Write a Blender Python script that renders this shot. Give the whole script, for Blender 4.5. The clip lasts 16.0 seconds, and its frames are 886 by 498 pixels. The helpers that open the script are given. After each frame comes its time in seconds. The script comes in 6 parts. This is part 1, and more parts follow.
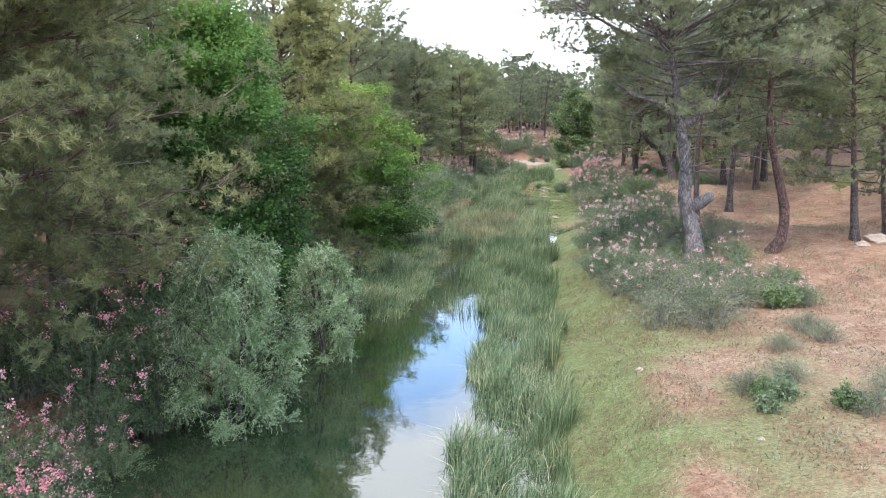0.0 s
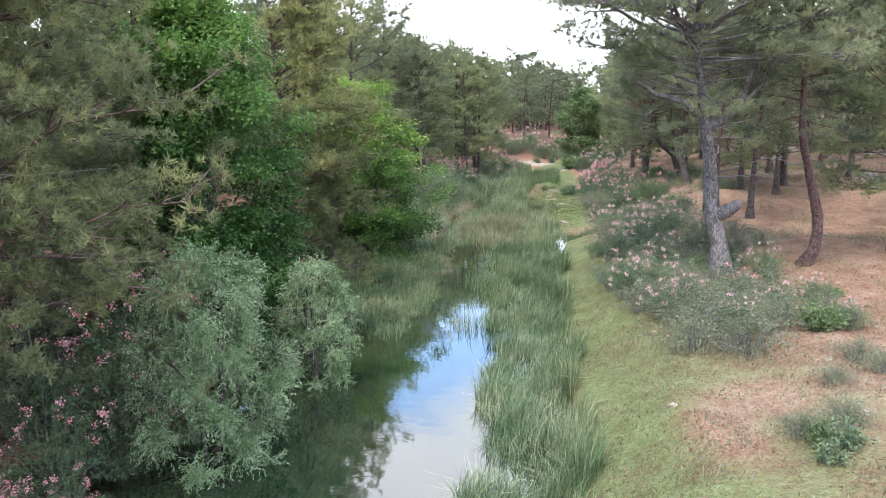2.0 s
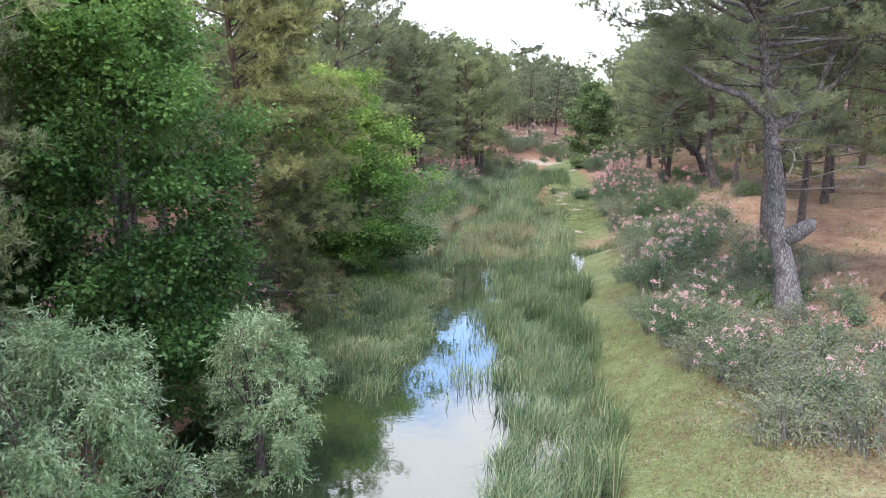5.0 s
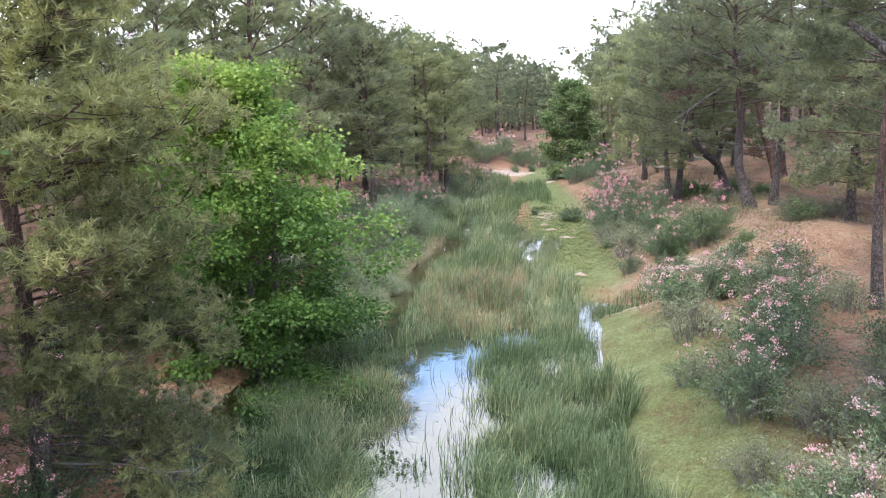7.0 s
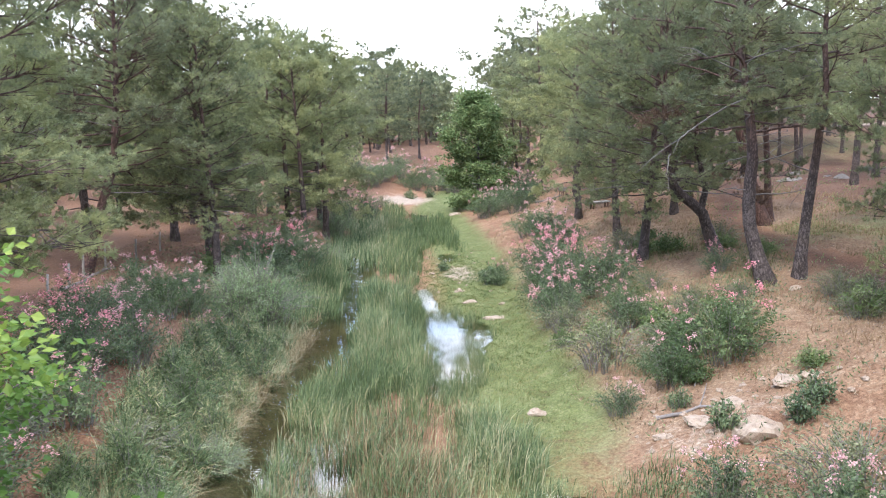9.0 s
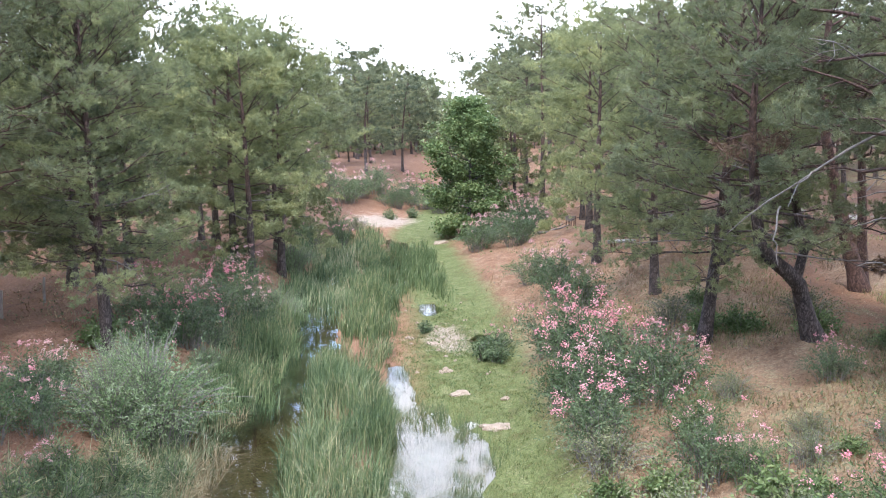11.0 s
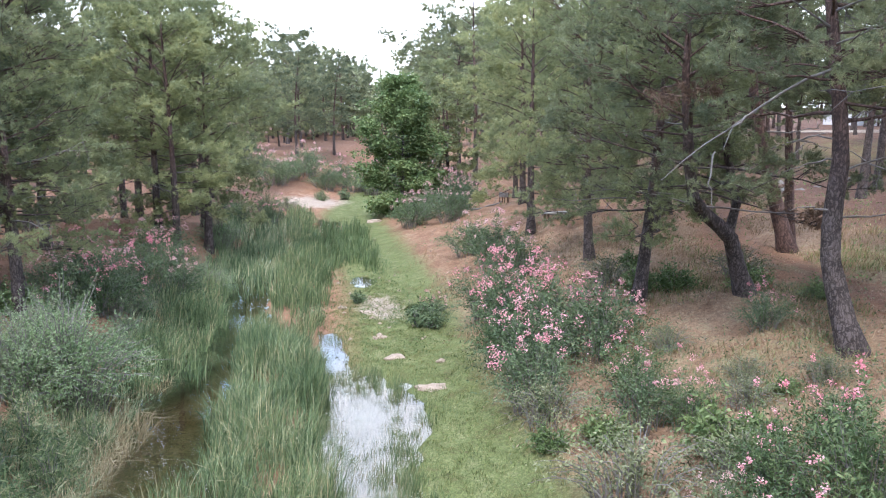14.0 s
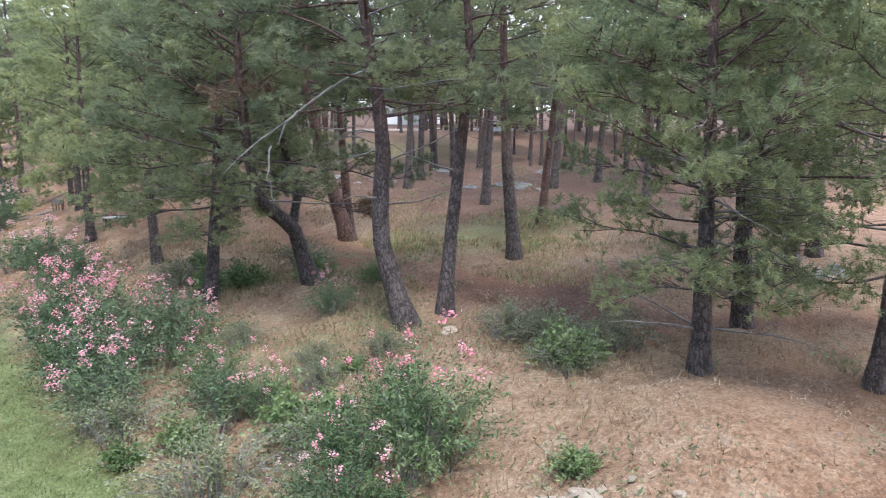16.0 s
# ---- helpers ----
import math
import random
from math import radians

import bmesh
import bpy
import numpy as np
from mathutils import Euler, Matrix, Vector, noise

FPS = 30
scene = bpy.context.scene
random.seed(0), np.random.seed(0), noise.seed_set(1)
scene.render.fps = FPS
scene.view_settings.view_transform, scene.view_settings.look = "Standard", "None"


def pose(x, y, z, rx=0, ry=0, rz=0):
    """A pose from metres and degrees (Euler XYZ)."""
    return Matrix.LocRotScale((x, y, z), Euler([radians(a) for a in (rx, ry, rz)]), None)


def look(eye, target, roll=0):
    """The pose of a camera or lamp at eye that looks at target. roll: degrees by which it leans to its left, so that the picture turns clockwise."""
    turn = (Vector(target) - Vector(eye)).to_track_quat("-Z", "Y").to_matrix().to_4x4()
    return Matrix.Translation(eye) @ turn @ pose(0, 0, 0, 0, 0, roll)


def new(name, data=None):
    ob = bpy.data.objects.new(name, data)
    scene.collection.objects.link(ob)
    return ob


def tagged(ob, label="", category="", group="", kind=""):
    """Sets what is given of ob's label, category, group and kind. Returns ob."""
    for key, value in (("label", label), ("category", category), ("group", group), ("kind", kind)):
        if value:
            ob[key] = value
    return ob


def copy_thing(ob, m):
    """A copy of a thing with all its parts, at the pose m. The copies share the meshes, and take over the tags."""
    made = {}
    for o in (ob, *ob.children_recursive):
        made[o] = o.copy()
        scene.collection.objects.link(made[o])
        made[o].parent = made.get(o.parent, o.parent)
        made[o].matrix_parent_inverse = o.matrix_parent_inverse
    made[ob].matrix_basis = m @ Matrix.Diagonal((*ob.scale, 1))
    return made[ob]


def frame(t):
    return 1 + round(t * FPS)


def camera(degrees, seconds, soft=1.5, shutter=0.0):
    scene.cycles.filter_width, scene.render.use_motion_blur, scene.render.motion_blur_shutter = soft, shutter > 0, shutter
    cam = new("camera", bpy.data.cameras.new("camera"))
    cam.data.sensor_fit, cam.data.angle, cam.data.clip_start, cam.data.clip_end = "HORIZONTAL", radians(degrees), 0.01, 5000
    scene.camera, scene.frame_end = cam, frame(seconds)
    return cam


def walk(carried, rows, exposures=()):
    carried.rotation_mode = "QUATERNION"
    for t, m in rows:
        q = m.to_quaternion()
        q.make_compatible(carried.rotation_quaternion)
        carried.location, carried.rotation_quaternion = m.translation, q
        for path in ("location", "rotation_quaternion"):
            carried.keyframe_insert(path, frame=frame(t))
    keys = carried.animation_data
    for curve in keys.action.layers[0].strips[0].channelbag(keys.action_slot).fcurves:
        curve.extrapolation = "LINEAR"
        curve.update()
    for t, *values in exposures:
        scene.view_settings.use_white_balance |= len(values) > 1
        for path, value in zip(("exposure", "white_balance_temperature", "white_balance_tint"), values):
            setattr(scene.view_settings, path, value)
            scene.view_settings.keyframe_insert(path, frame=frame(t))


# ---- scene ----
cam = camera(55.5, 16.0, soft=1.0, shutter=0.1)
PATH = [
    (0, (1.402, -4.854, 7.593), (1.194, -2.892, 7.262), -0.2),
    (0.5, (1.296, -4.153, 7.589), (1.087, -2.192, 7.257), -0.3),
    (1, (1.179, -3.523, 7.598), (0.969, -1.561, 7.266), -0.1),
    (1.5, (1.07, -2.898, 7.591), (0.86, -0.937, 7.258), -0.0),
    (2, (0.977, -2.292, 7.586), (0.767, -0.331, 7.253), 0.1),
    (2.5, (0.876, -1.663, 7.604), (0.668, 0.298, 7.27), 0.1),
    (3, (0.79, -1.013, 7.635), (0.581, 0.947, 7.301), 0.2),
    (3.5, (0.722, -0.311, 7.61), (0.511, 1.65, 7.275), 0.2),
    (3.7, (0.706, -0.04, 7.633), (0.494, 1.919, 7.295), 0.3),
    (5.8, (0.08, 8.34, 7.35), (-0.136, 10.299, 7.007), 0.3),
    (6, (-0.038, 9.508, 7.309), (-0.256, 11.467, 6.97), 0.3),
    (6.5, (-0.27, 13.066, 7.272), (-0.461, 15.029, 6.939), -0.5),
    (7, (-0.563, 16.62, 7.485), (-0.694, 18.588, 7.155), -1.5),
    (7.5, (-0.695, 20.427, 7.691), (-0.807, 22.397, 7.364), 0.1),
    (8, (-0.819, 24.153, 7.844), (-0.925, 26.124, 7.522), 0.2),
    (8.5, (-0.837, 27.922, 8.041), (-0.9, 29.895, 7.719), -0.8),
    (9, (-0.843, 31.658, 8.159), (-0.712, 33.628, 7.84), -1.4),
    (9.2, (-0.836, 33.079, 8.201), (-0.681, 35.047, 7.881), -0.1),
    (11.3, (0.021, 42.522, 8.502), (0.19, 44.492, 8.195), 0.1),
    (11.5, (0.052, 42.621, 8.408), (0.218, 44.589, 8.091), 0.1),
    (12, (0.086, 42.657, 8.123), (0.253, 44.625, 7.805), 0.2),
    (12.5, (0.072, 42.623, 7.864), (0.242, 44.589, 7.541), 0.2),
    (13, (0.021, 42.557, 7.636), (0.196, 44.523, 7.312), 0.3),
    (13.5, (-0.015, 42.512, 7.471), (0.196, 44.474, 7.148), 0.3),
    (14, (-0.037, 42.468, 7.419), (0.289, 44.415, 7.097), 0.4),
    (14.5, (0.029, 42.496, 7.368), (0.529, 44.406, 7.048), 0.4),
    (15, (0.079, 42.467, 7.336), (0.798, 44.307, 7.02), 0.4),
    (15.5, (0.112, 42.401, 7.328), (1.06, 44.134, 7.013), 0.4),
    (16, (0.19, 42.389, 7.306), (1.408, 43.944, 6.993), 0.4),
]
walk(cam, [(t, look(eye, target, roll)) for t, eye, target, roll in PATH], [(0, 0.0, 6100, 15), (3.7, 0.0, 6100, 15), (7, 0.14, 6200, 17), (9, 0.2, 6180, 16), (12.5, 0.26, 5950, 17), (14, 0.14, 5900, 16), (16, 0.1, 5880, 12)])

# ---------------------------------------------------------------- world, sun
world = bpy.data.worlds.new("World")
scene.world = world
world.use_nodes = True
wn, wl = world.node_tree.nodes, world.node_tree.links
wn.clear()
w_out = wn.new("ShaderNodeOutputWorld")
w_bg = wn.new("ShaderNodeBackground")
w_sky = wn.new("ShaderNodeTexSky")
w_sky.sky_type = "NISHITA"
w_sky.sun_disc = False
w_sky.sun_elevation = radians(60)
w_sky.sun_rotation = radians(147)
w_sky.air_density, w_sky.dust_density, w_sky.ozone_density = 1.0, 0.8, 1.5
w_co = wn.new("ShaderNodeTexCoord")
w_map = wn.new("ShaderNodeMapping")
w_map.inputs["Location"].default_value = (-0.584, 2.568, 2.599)
w_map.inputs["Scale"].default_value = (1.0, 1.0, 2.2)
w_noise = wn.new("ShaderNodeTexNoise")
w_noise.inputs["Scale"].default_value = 2.1
w_noise.inputs["Detail"].default_value = 7.0
w_noise.inputs["Roughness"].default_value = 0.55
w_ramp = wn.new("ShaderNodeValToRGB")
w_ramp.color_ramp.elements[0].position = 0.48
w_ramp.color_ramp.elements[1].position = 0.58
w_sep = wn.new("ShaderNodeSeparateXYZ")
w_haze = wn.new("ShaderNodeMapRange")          # white haze low over the horizon
w_haze.inputs["From Min"].default_value = 0.13
w_haze.inputs["From Max"].default_value = 0.27
w_haze.inputs["To Min"].default_value = 1.0
w_haze.inputs["To Max"].default_value = 0.0
w_max = wn.new("ShaderNodeMath")
w_max.operation = "MAXIMUM"
w_gain = wn.new("ShaderNodeVectorMath")
w_gain.operation = "SCALE"
w_gain.inputs["Scale"].default_value = 6.2
w_mix = wn.new("ShaderNodeMix")
w_mix.data_type = "RGBA"
w_mix.inputs["B"].default_value = (23.0, 23.5, 24.0, 1)
wl.new(w_co.outputs["Generated"], w_map.inputs["Vector"])
wl.new(w_map.outputs["Vector"], w_noise.inputs["Vector"])
wl.new(w_noise.outputs["Fac"], w_ramp.inputs["Fac"])
wl.new(w_co.outputs["Generated"], w_sep.inputs["Vector"])
wl.new(w_sep.outputs["Z"], w_haze.inputs["Value"])
wl.new(w_ramp.outputs["Color"], w_max.inputs[0])
wl.new(w_haze.outputs["Result"], w_max.inputs[1])
wl.new(w_max.outputs["Value"], w_mix.inputs["Factor"])
wl.new(w_sky.outputs["Color"], w_gain.inputs[0])
wl.new(w_gain.outputs["Vector"], w_mix.inputs["A"])
wl.new(w_mix.outputs["Result"], w_bg.inputs["Color"])
w_bg.inputs["Strength"].default_value = 0.12
wl.new(w_bg.outputs["Background"], w_out.inputs["Surface"])

sun = new("sun", bpy.data.lights.new("sun", "SUN"))
sun.data.energy = 4.0
sun.data.angle = radians(10)
sun.data.color = (1.0, 0.96, 0.9)
sun.matrix_world = look((0, 0, 40), (12.5, 19.5, 0))

# ---------------------------------------------------------------- materials


def material(name):
    m = bpy.data.materials.new(name)
    m.use_nodes = True
    nt = m.node_tree
    return m, nt.nodes, nt.links, nt.nodes["Principled BSDF"]


def ramp_node(n, stops):
    r = n.new("ShaderNodeValToRGB")
    el = r.color_ramp.elements
    el[0].position, el[0].color = stops[0][0], (*stops[0][1], 1)
    el[1].position, el[1].color = stops[-1][0], (*stops[-1][1], 1)
    for p, c in stops[1:-1]:
        e = el.new(p)
        e.color = (*c, 1)
    return r


def foliage(name, stops, scale=0.8, through_light=0.3, rough=0.55, jitter=0.35, young=None):
    """Leaf material: clump-scale and leaf-scale colour change, some light through the blades."""
    m, n, l, b = material(name)
    geo = n.new("ShaderNodeNewGeometry")
    tc = n.new("ShaderNodeTexCoord")
    info = n.new("ShaderNodeObjectInfo")
    nz = n.new("ShaderNodeTexNoise")
    nz.inputs["Scale"].default_value = scale
    nz.inputs["Detail"].default_value = 3
    l.new(tc.outputs["Object"], nz.inputs["Vector"])
    a = n.new("ShaderNodeMath"); a.operation = "MULTIPLY_ADD"
    a.inputs[1].default_value = jitter
    l.new(geo.outputs["Random Per Island"], a.inputs[0])
    l.new(nz.outputs["Fac"], a.inputs[2])
    c = n.new("ShaderNodeMath"); c.operation = "MULTIPLY_ADD"
    c.inputs[1].default_value = 0.3
    l.new(info.outputs["Random"], c.inputs[0])
    l.new(a.outputs["Value"], c.inputs[2])
    s = n.new("ShaderNodeMath"); s.operation = "SUBTRACT"
    s.inputs[1].default_value = 0.15 + jitter / 2
    l.new(c.outputs["Value"], s.inputs[0])
    r = ramp_node(n, stops)
    fac = s.outputs["Value"]
    if young:                                   # pale new growth and painted top light, darker below: from, to, how much
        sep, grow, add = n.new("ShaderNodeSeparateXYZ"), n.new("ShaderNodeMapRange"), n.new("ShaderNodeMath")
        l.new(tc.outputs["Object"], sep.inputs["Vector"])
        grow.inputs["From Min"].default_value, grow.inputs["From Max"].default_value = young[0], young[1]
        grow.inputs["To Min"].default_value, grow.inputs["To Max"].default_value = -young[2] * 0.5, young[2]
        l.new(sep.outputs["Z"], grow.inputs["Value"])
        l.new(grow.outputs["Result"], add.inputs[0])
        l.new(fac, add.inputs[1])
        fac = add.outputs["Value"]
    l.new(fac, r.inputs["Fac"])
    l.new(r.outputs["Color"], b.inputs["Base Color"])
    b.inputs["Roughness"].default_value = rough
    b.inputs["Specular IOR Level"].default_value = 0.25
    t = n.new("ShaderNodeBsdfTranslucent")
    l.new(r.outputs["Color"], t.inputs["Color"])
    mx = n.new("ShaderNodeMixShader")
    mx.inputs["Fac"].default_value = through_light
    l.new(b.outputs["BSDF"], mx.inputs[1])
    l.new(t.outputs["BSDF"], mx.inputs[2])
    l.new(mx.outputs["Shader"], n["Material Output"].inputs["Surface"])
    return m


def surface(name, stops, scale=6.0, fine=60.0, bump=0.4, rough=0.9, stretch=(1, 1, 1), dist=0.02):
    """Rough natural surface: two noise scales in colour, relief from the finer one."""
    m, n, l, b = material(name)
    tc = n.new("ShaderNodeTexCoord")
    mp = n.new("ShaderNodeMapping")
    mp.inputs["Scale"].default_value = stretch
    n1, n2 = n.new("ShaderNodeTexNoise"), n.new("ShaderNodeTexNoise")
    n1.inputs["Scale"].default_value, n1.inputs["Detail"].default_value = scale, 5
    n2.inputs["Scale"].default_value, n2.inputs["Detail"].default_value = fine, 4
    l.new(tc.outputs["Object"], mp.inputs["Vector"])
    l.new(mp.outputs["Vector"], n1.inputs["Vector"])
    l.new(mp.outputs["Vector"], n2.inputs["Vector"])
    mx = n.new("ShaderNodeMix")
    mx.inputs["Factor"].default_value = 0.4
    l.new(n1.outputs["Fac"], mx.inputs["A"])
    l.new(n2.outputs["Fac"], mx.inputs["B"])
    r = ramp_node(n, stops)
    l.new(mx.outputs["Result"], r.inputs["Fac"])
    l.new(r.outputs["Color"], b.inputs["Base Color"])
    b.inputs["Roughness"].default_value = rough
    bp = n.new("ShaderNodeBump")
    bp.inputs["Strength"].default_value = bump
    bp.inputs["Distance"].default_value = dist
    l.new(mx.outputs["Result"], bp.inputs["Height"])
    l.new(bp.outputs["Normal"], b.inputs["Normal"])
    return m


def bark(name, dark, mid, light, upper=None):
    """Furrowed bark plates, stretched along the trunk; upper: the colour that thin young bark takes higher up."""
    m, n, l, b = material(name)
    tc = n.new("ShaderNodeTexCoord")
    mp = n.new("ShaderNodeMapping")
    mp.inputs["Scale"].default_value = (1.5, 1.5, 0.35)
    vo = n.new("ShaderNodeTexVoronoi")
    vo.feature = "DISTANCE_TO_EDGE"
    vo.inputs["Scale"].default_value = 9
    nz = n.new("ShaderNodeTexNoise")
    nz.inputs["Scale"].default_value, nz.inputs["Detail"].default_value = 4, 6
    l.new(tc.outputs["Object"], mp.inputs["Vector"])
    warp = n.new("ShaderNodeTexNoise")
    warp.inputs["Scale"].default_value, warp.inputs["Detail"].default_value = 5, 3
    l.new(tc.outputs["Object"], warp.inputs["Vector"])
    push = n.new("ShaderNodeVectorMath"); push.operation = "MULTIPLY_ADD"
    push.inputs[1].default_value = (0.35, 0.35, 0.35)
    l.new(warp.outputs["Color"], push.inputs[0])
    l.new(mp.outputs["Vector"], push.inputs[2])
    l.new(push.outputs["Vector"], vo.inputs["Vector"])
    l.new(tc.outputs["Object"], nz.inputs["Vector"])
    mu = n.new("ShaderNodeMath"); mu.operation = "MULTIPLY_ADD"
    mu.inputs[1].default_value = 1.6
    l.new(vo.outputs["Distance"], mu.inputs[0])
    sc = n.new("ShaderNodeMath"); sc.operation = "MULTIPLY"
    sc.inputs[1].default_value = 0.75
    l.new(nz.outputs["Fac"], sc.inputs[0])
    l.new(sc.outputs["Value"], mu.inputs[2])
    r = ramp_node(n, [(0.22, dark), (0.5, mid), (0.8, light)])
    l.new(mu.outputs["Value"], r.inputs["Fac"])
    colour = r.outputs["Color"]
    if upper:
        sep, rise, young = n.new("ShaderNodeSeparateXYZ"), n.new("ShaderNodeMapRange"), n.new("ShaderNodeMix")
        young.data_type = "RGBA"
        l.new(push.outputs["Vector"], sep.inputs["Vector"])
        rise.inputs["From Min"].default_value, rise.inputs["From Max"].default_value = 1.2, 2.0
        rise.inputs["To Max"].default_value = 0.75
        l.new(sep.outputs["Z"], rise.inputs["Value"])
        l.new(rise.outputs["Result"], young.inputs["Factor"])
        fresh_bark = ramp_node(n, [(0.22, tuple(0.3 * c for c in upper)), (0.6, upper), (0.85, tuple(1.7 * c for c in upper))])
        l.new(mu.outputs["Value"], fresh_bark.inputs["Fac"])
        l.new(colour, young.inputs["A"]); l.new(fresh_bark.outputs["Color"], young.inputs["B"])
        colour = young.outputs["Result"]
    l.new(colour, b.inputs["Base Color"])
    b.inputs["Roughness"].default_value = 0.9
    bp = n.new("ShaderNodeBump")
    bp.inputs["Strength"].default_value, bp.inputs["Distance"].default_value = 0.8, 0.03
    l.new(mu.outputs["Value"], bp.inputs["Height"])
    l.new(bp.outputs["Normal"], b.inputs["Normal"])
    return m


M_NEEDLE = foliage("pine_needles", [(0.15, (0.085, 0.107, 0.066)), (0.5, (0.222, 0.248, 0.138)), (0.85, (0.415, 0.425, 0.215))], 0.9, 0.48, 0.6, 0.14)
M_NEEDLE_L = foliage("pine_needles_light", [(0.15, (0.11, 0.14, 0.08)), (0.5, (0.275, 0.303, 0.148)), (0.85, (0.485, 0.49, 0.22))], 0.9, 0.48, 0.6, 0.14)
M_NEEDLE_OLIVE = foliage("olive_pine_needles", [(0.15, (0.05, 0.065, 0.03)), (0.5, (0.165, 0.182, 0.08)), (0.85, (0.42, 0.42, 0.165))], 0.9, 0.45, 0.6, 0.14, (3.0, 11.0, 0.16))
M_BROWN = foliage("dry_needles", [(0.1, (0.13, 0.08, 0.05)), (0.9, (0.31, 0.205, 0.135))], 0.8, 0.2)
# plane leaves: the height range also paints light on top and shade below
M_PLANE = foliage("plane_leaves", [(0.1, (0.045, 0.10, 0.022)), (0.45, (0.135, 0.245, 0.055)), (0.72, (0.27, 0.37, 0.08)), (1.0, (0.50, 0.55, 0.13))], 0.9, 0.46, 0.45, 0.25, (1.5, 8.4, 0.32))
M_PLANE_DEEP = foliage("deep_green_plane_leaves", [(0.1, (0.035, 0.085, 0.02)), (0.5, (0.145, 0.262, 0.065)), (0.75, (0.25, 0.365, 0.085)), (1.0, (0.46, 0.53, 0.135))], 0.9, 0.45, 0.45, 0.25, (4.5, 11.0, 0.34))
M_WILLOW = foliage("willow_leaves", [(0.1, (0.05, 0.09, 0.035)), (0.5, (0.185, 0.265, 0.118)), (0.9, (0.46, 0.54, 0.32))], 1.3, 0.3, 0.5, 0.4)
M_OLE = foliage("oleander_leaves", [(0.1, (0.04, 0.07, 0.035)), (0.5, (0.125, 0.175, 0.085)), (0.95, (0.26, 0.31, 0.155))], 1.3, 0.2, 0.6)
# copy of the oleander leaves with the left bank's shade put into the colour
M_OLE_SHADED = foliage("shaded_oleander_leaves", [(0.1, (0.028, 0.052, 0.022)), (0.5, (0.088, 0.138, 0.055)), (0.95, (0.23, 0.28, 0.12))], 1.3, 0.14, 0.5)
M_GREYBUSH = foliage("grey_green_leaves", [(0.1, (0.07, 0.09, 0.045)), (0.5, (0.19, 0.212, 0.11)), (0.95, (0.37, 0.37, 0.21))], 1.3, 0.2, 0.6)
M_FRESH = foliage("fresh_leaves", [(0.1, (0.06, 0.10, 0.035)), (0.5, (0.15, 0.215, 0.08)), (0.95, (0.33, 0.39, 0.17))], 1.3, 0.3, 0.5)
M_PINK = foliage("pink_petals", [(0.1, (0.74, 0.22, 0.28)), (0.5, (0.80, 0.36, 0.39)), (0.95, (0.88, 0.60, 0.60))], 2.5, 0.35, 0.6)
M_PALEPINK = foliage("pale_pink_petals", [(0.1, (0.56, 0.25, 0.26)), (0.5, (0.72, 0.42, 0.41)), (0.95, (0.80, 0.64, 0.58))], 2.5, 0.35, 0.6)
M_REED = foliage("reed_blades", [(0.1, (0.06, 0.095, 0.04)), (0.45, (0.15, 0.205, 0.09)), (0.8, (0.225, 0.30, 0.135)), (1.0, (0.52, 0.46, 0.26))], 0.35, 0.34, 0.5, jitter=0.9)
M_REEDBLUE = foliage("blue_green_reed_blades", [(0.1, (0.05, 0.09, 0.04)), (0.45, (0.16, 0.23, 0.105)), (0.8, (0.31, 0.375, 0.20)), (1.0, (0.60, 0.54, 0.33))], 0.35, 0.3, 0.5, jitter=0.9)
M_DRYREED = foliage("dry_reed_blades", [(0.1, (0.25, 0.19, 0.10)), (0.9, (0.50, 0.42, 0.25))], 0.9, 0.25, 0.7)
M_GRASS = foliage("green_grass_blades", [(0.1, (0.06, 0.09, 0.03)), (0.5, (0.165, 0.20, 0.07)), (0.95, (0.36, 0.34, 0.15))], 0.5, 0.3, 0.6, jitter=0.7)
M_STRAW = foliage("straw_blades", [(0.1, (0.17, 0.115, 0.06)), (0.5, (0.30, 0.21, 0.118)), (0.95, (0.46, 0.35, 0.21))], 0.5, 0.25, 0.7, jitter=0.7)
M_LITTER = foliage("soil_litter", [(0.1, (0.13, 0.085, 0.05)), (0.5, (0.26, 0.18, 0.115)), (0.95, (0.42, 0.33, 0.23))], 0.5, 0.1, 0.8, jitter=0.7)
M_BARK = bark("pine_bark", (0.014, 0.011, 0.010), (0.055, 0.041, 0.035), (0.135, 0.108, 0.096), (0.10, 0.056, 0.042))
M_BARKRED = bark("reddish_pine_bark", (0.018, 0.011, 0.009), (0.068, 0.036, 0.027), (0.15, 0.088, 0.068))
M_BARKGREY = bark("pale_grey_bark", (0.032, 0.027, 0.024), (0.105, 0.09, 0.08), (0.235, 0.21, 0.19))
M_DEAD = surface("dead_wood", [(0.3, (0.10, 0.088, 0.078)), (0.7, (0.29, 0.262, 0.235))], 8, 50)
M_ROCK = surface("limestone", [(0.3, (0.17, 0.12, 0.08)), (0.5, (0.34, 0.265, 0.19)), (0.7, (0.43, 0.365, 0.28))], 5, 34, 0.9)
M_DARKROCK = surface("grey_rubble", [(0.25, (0.12, 0.11, 0.10)), (0.7, (0.23, 0.205, 0.175))], 4, 30, 0.6)
M_WOOD = surface("weathered_wood", [(0.3, (0.14, 0.12, 0.10)), (0.7, (0.36, 0.33, 0.29))], 5, 40, 0.4, 0.85, (1, 1, 0.2))
M_BROWNWOOD = surface("brown_stained_wood", [(0.3, (0.06, 0.035, 0.02)), (0.7, (0.16, 0.09, 0.06))], 5, 40, 0.4, 0.8, (1, 1, 0.2))
M_CONCRETE = surface("grey_concrete", [(0.3, (0.30, 0.29, 0.27)), (0.7, (0.48, 0.47, 0.44))], 4, 40, 0.3)
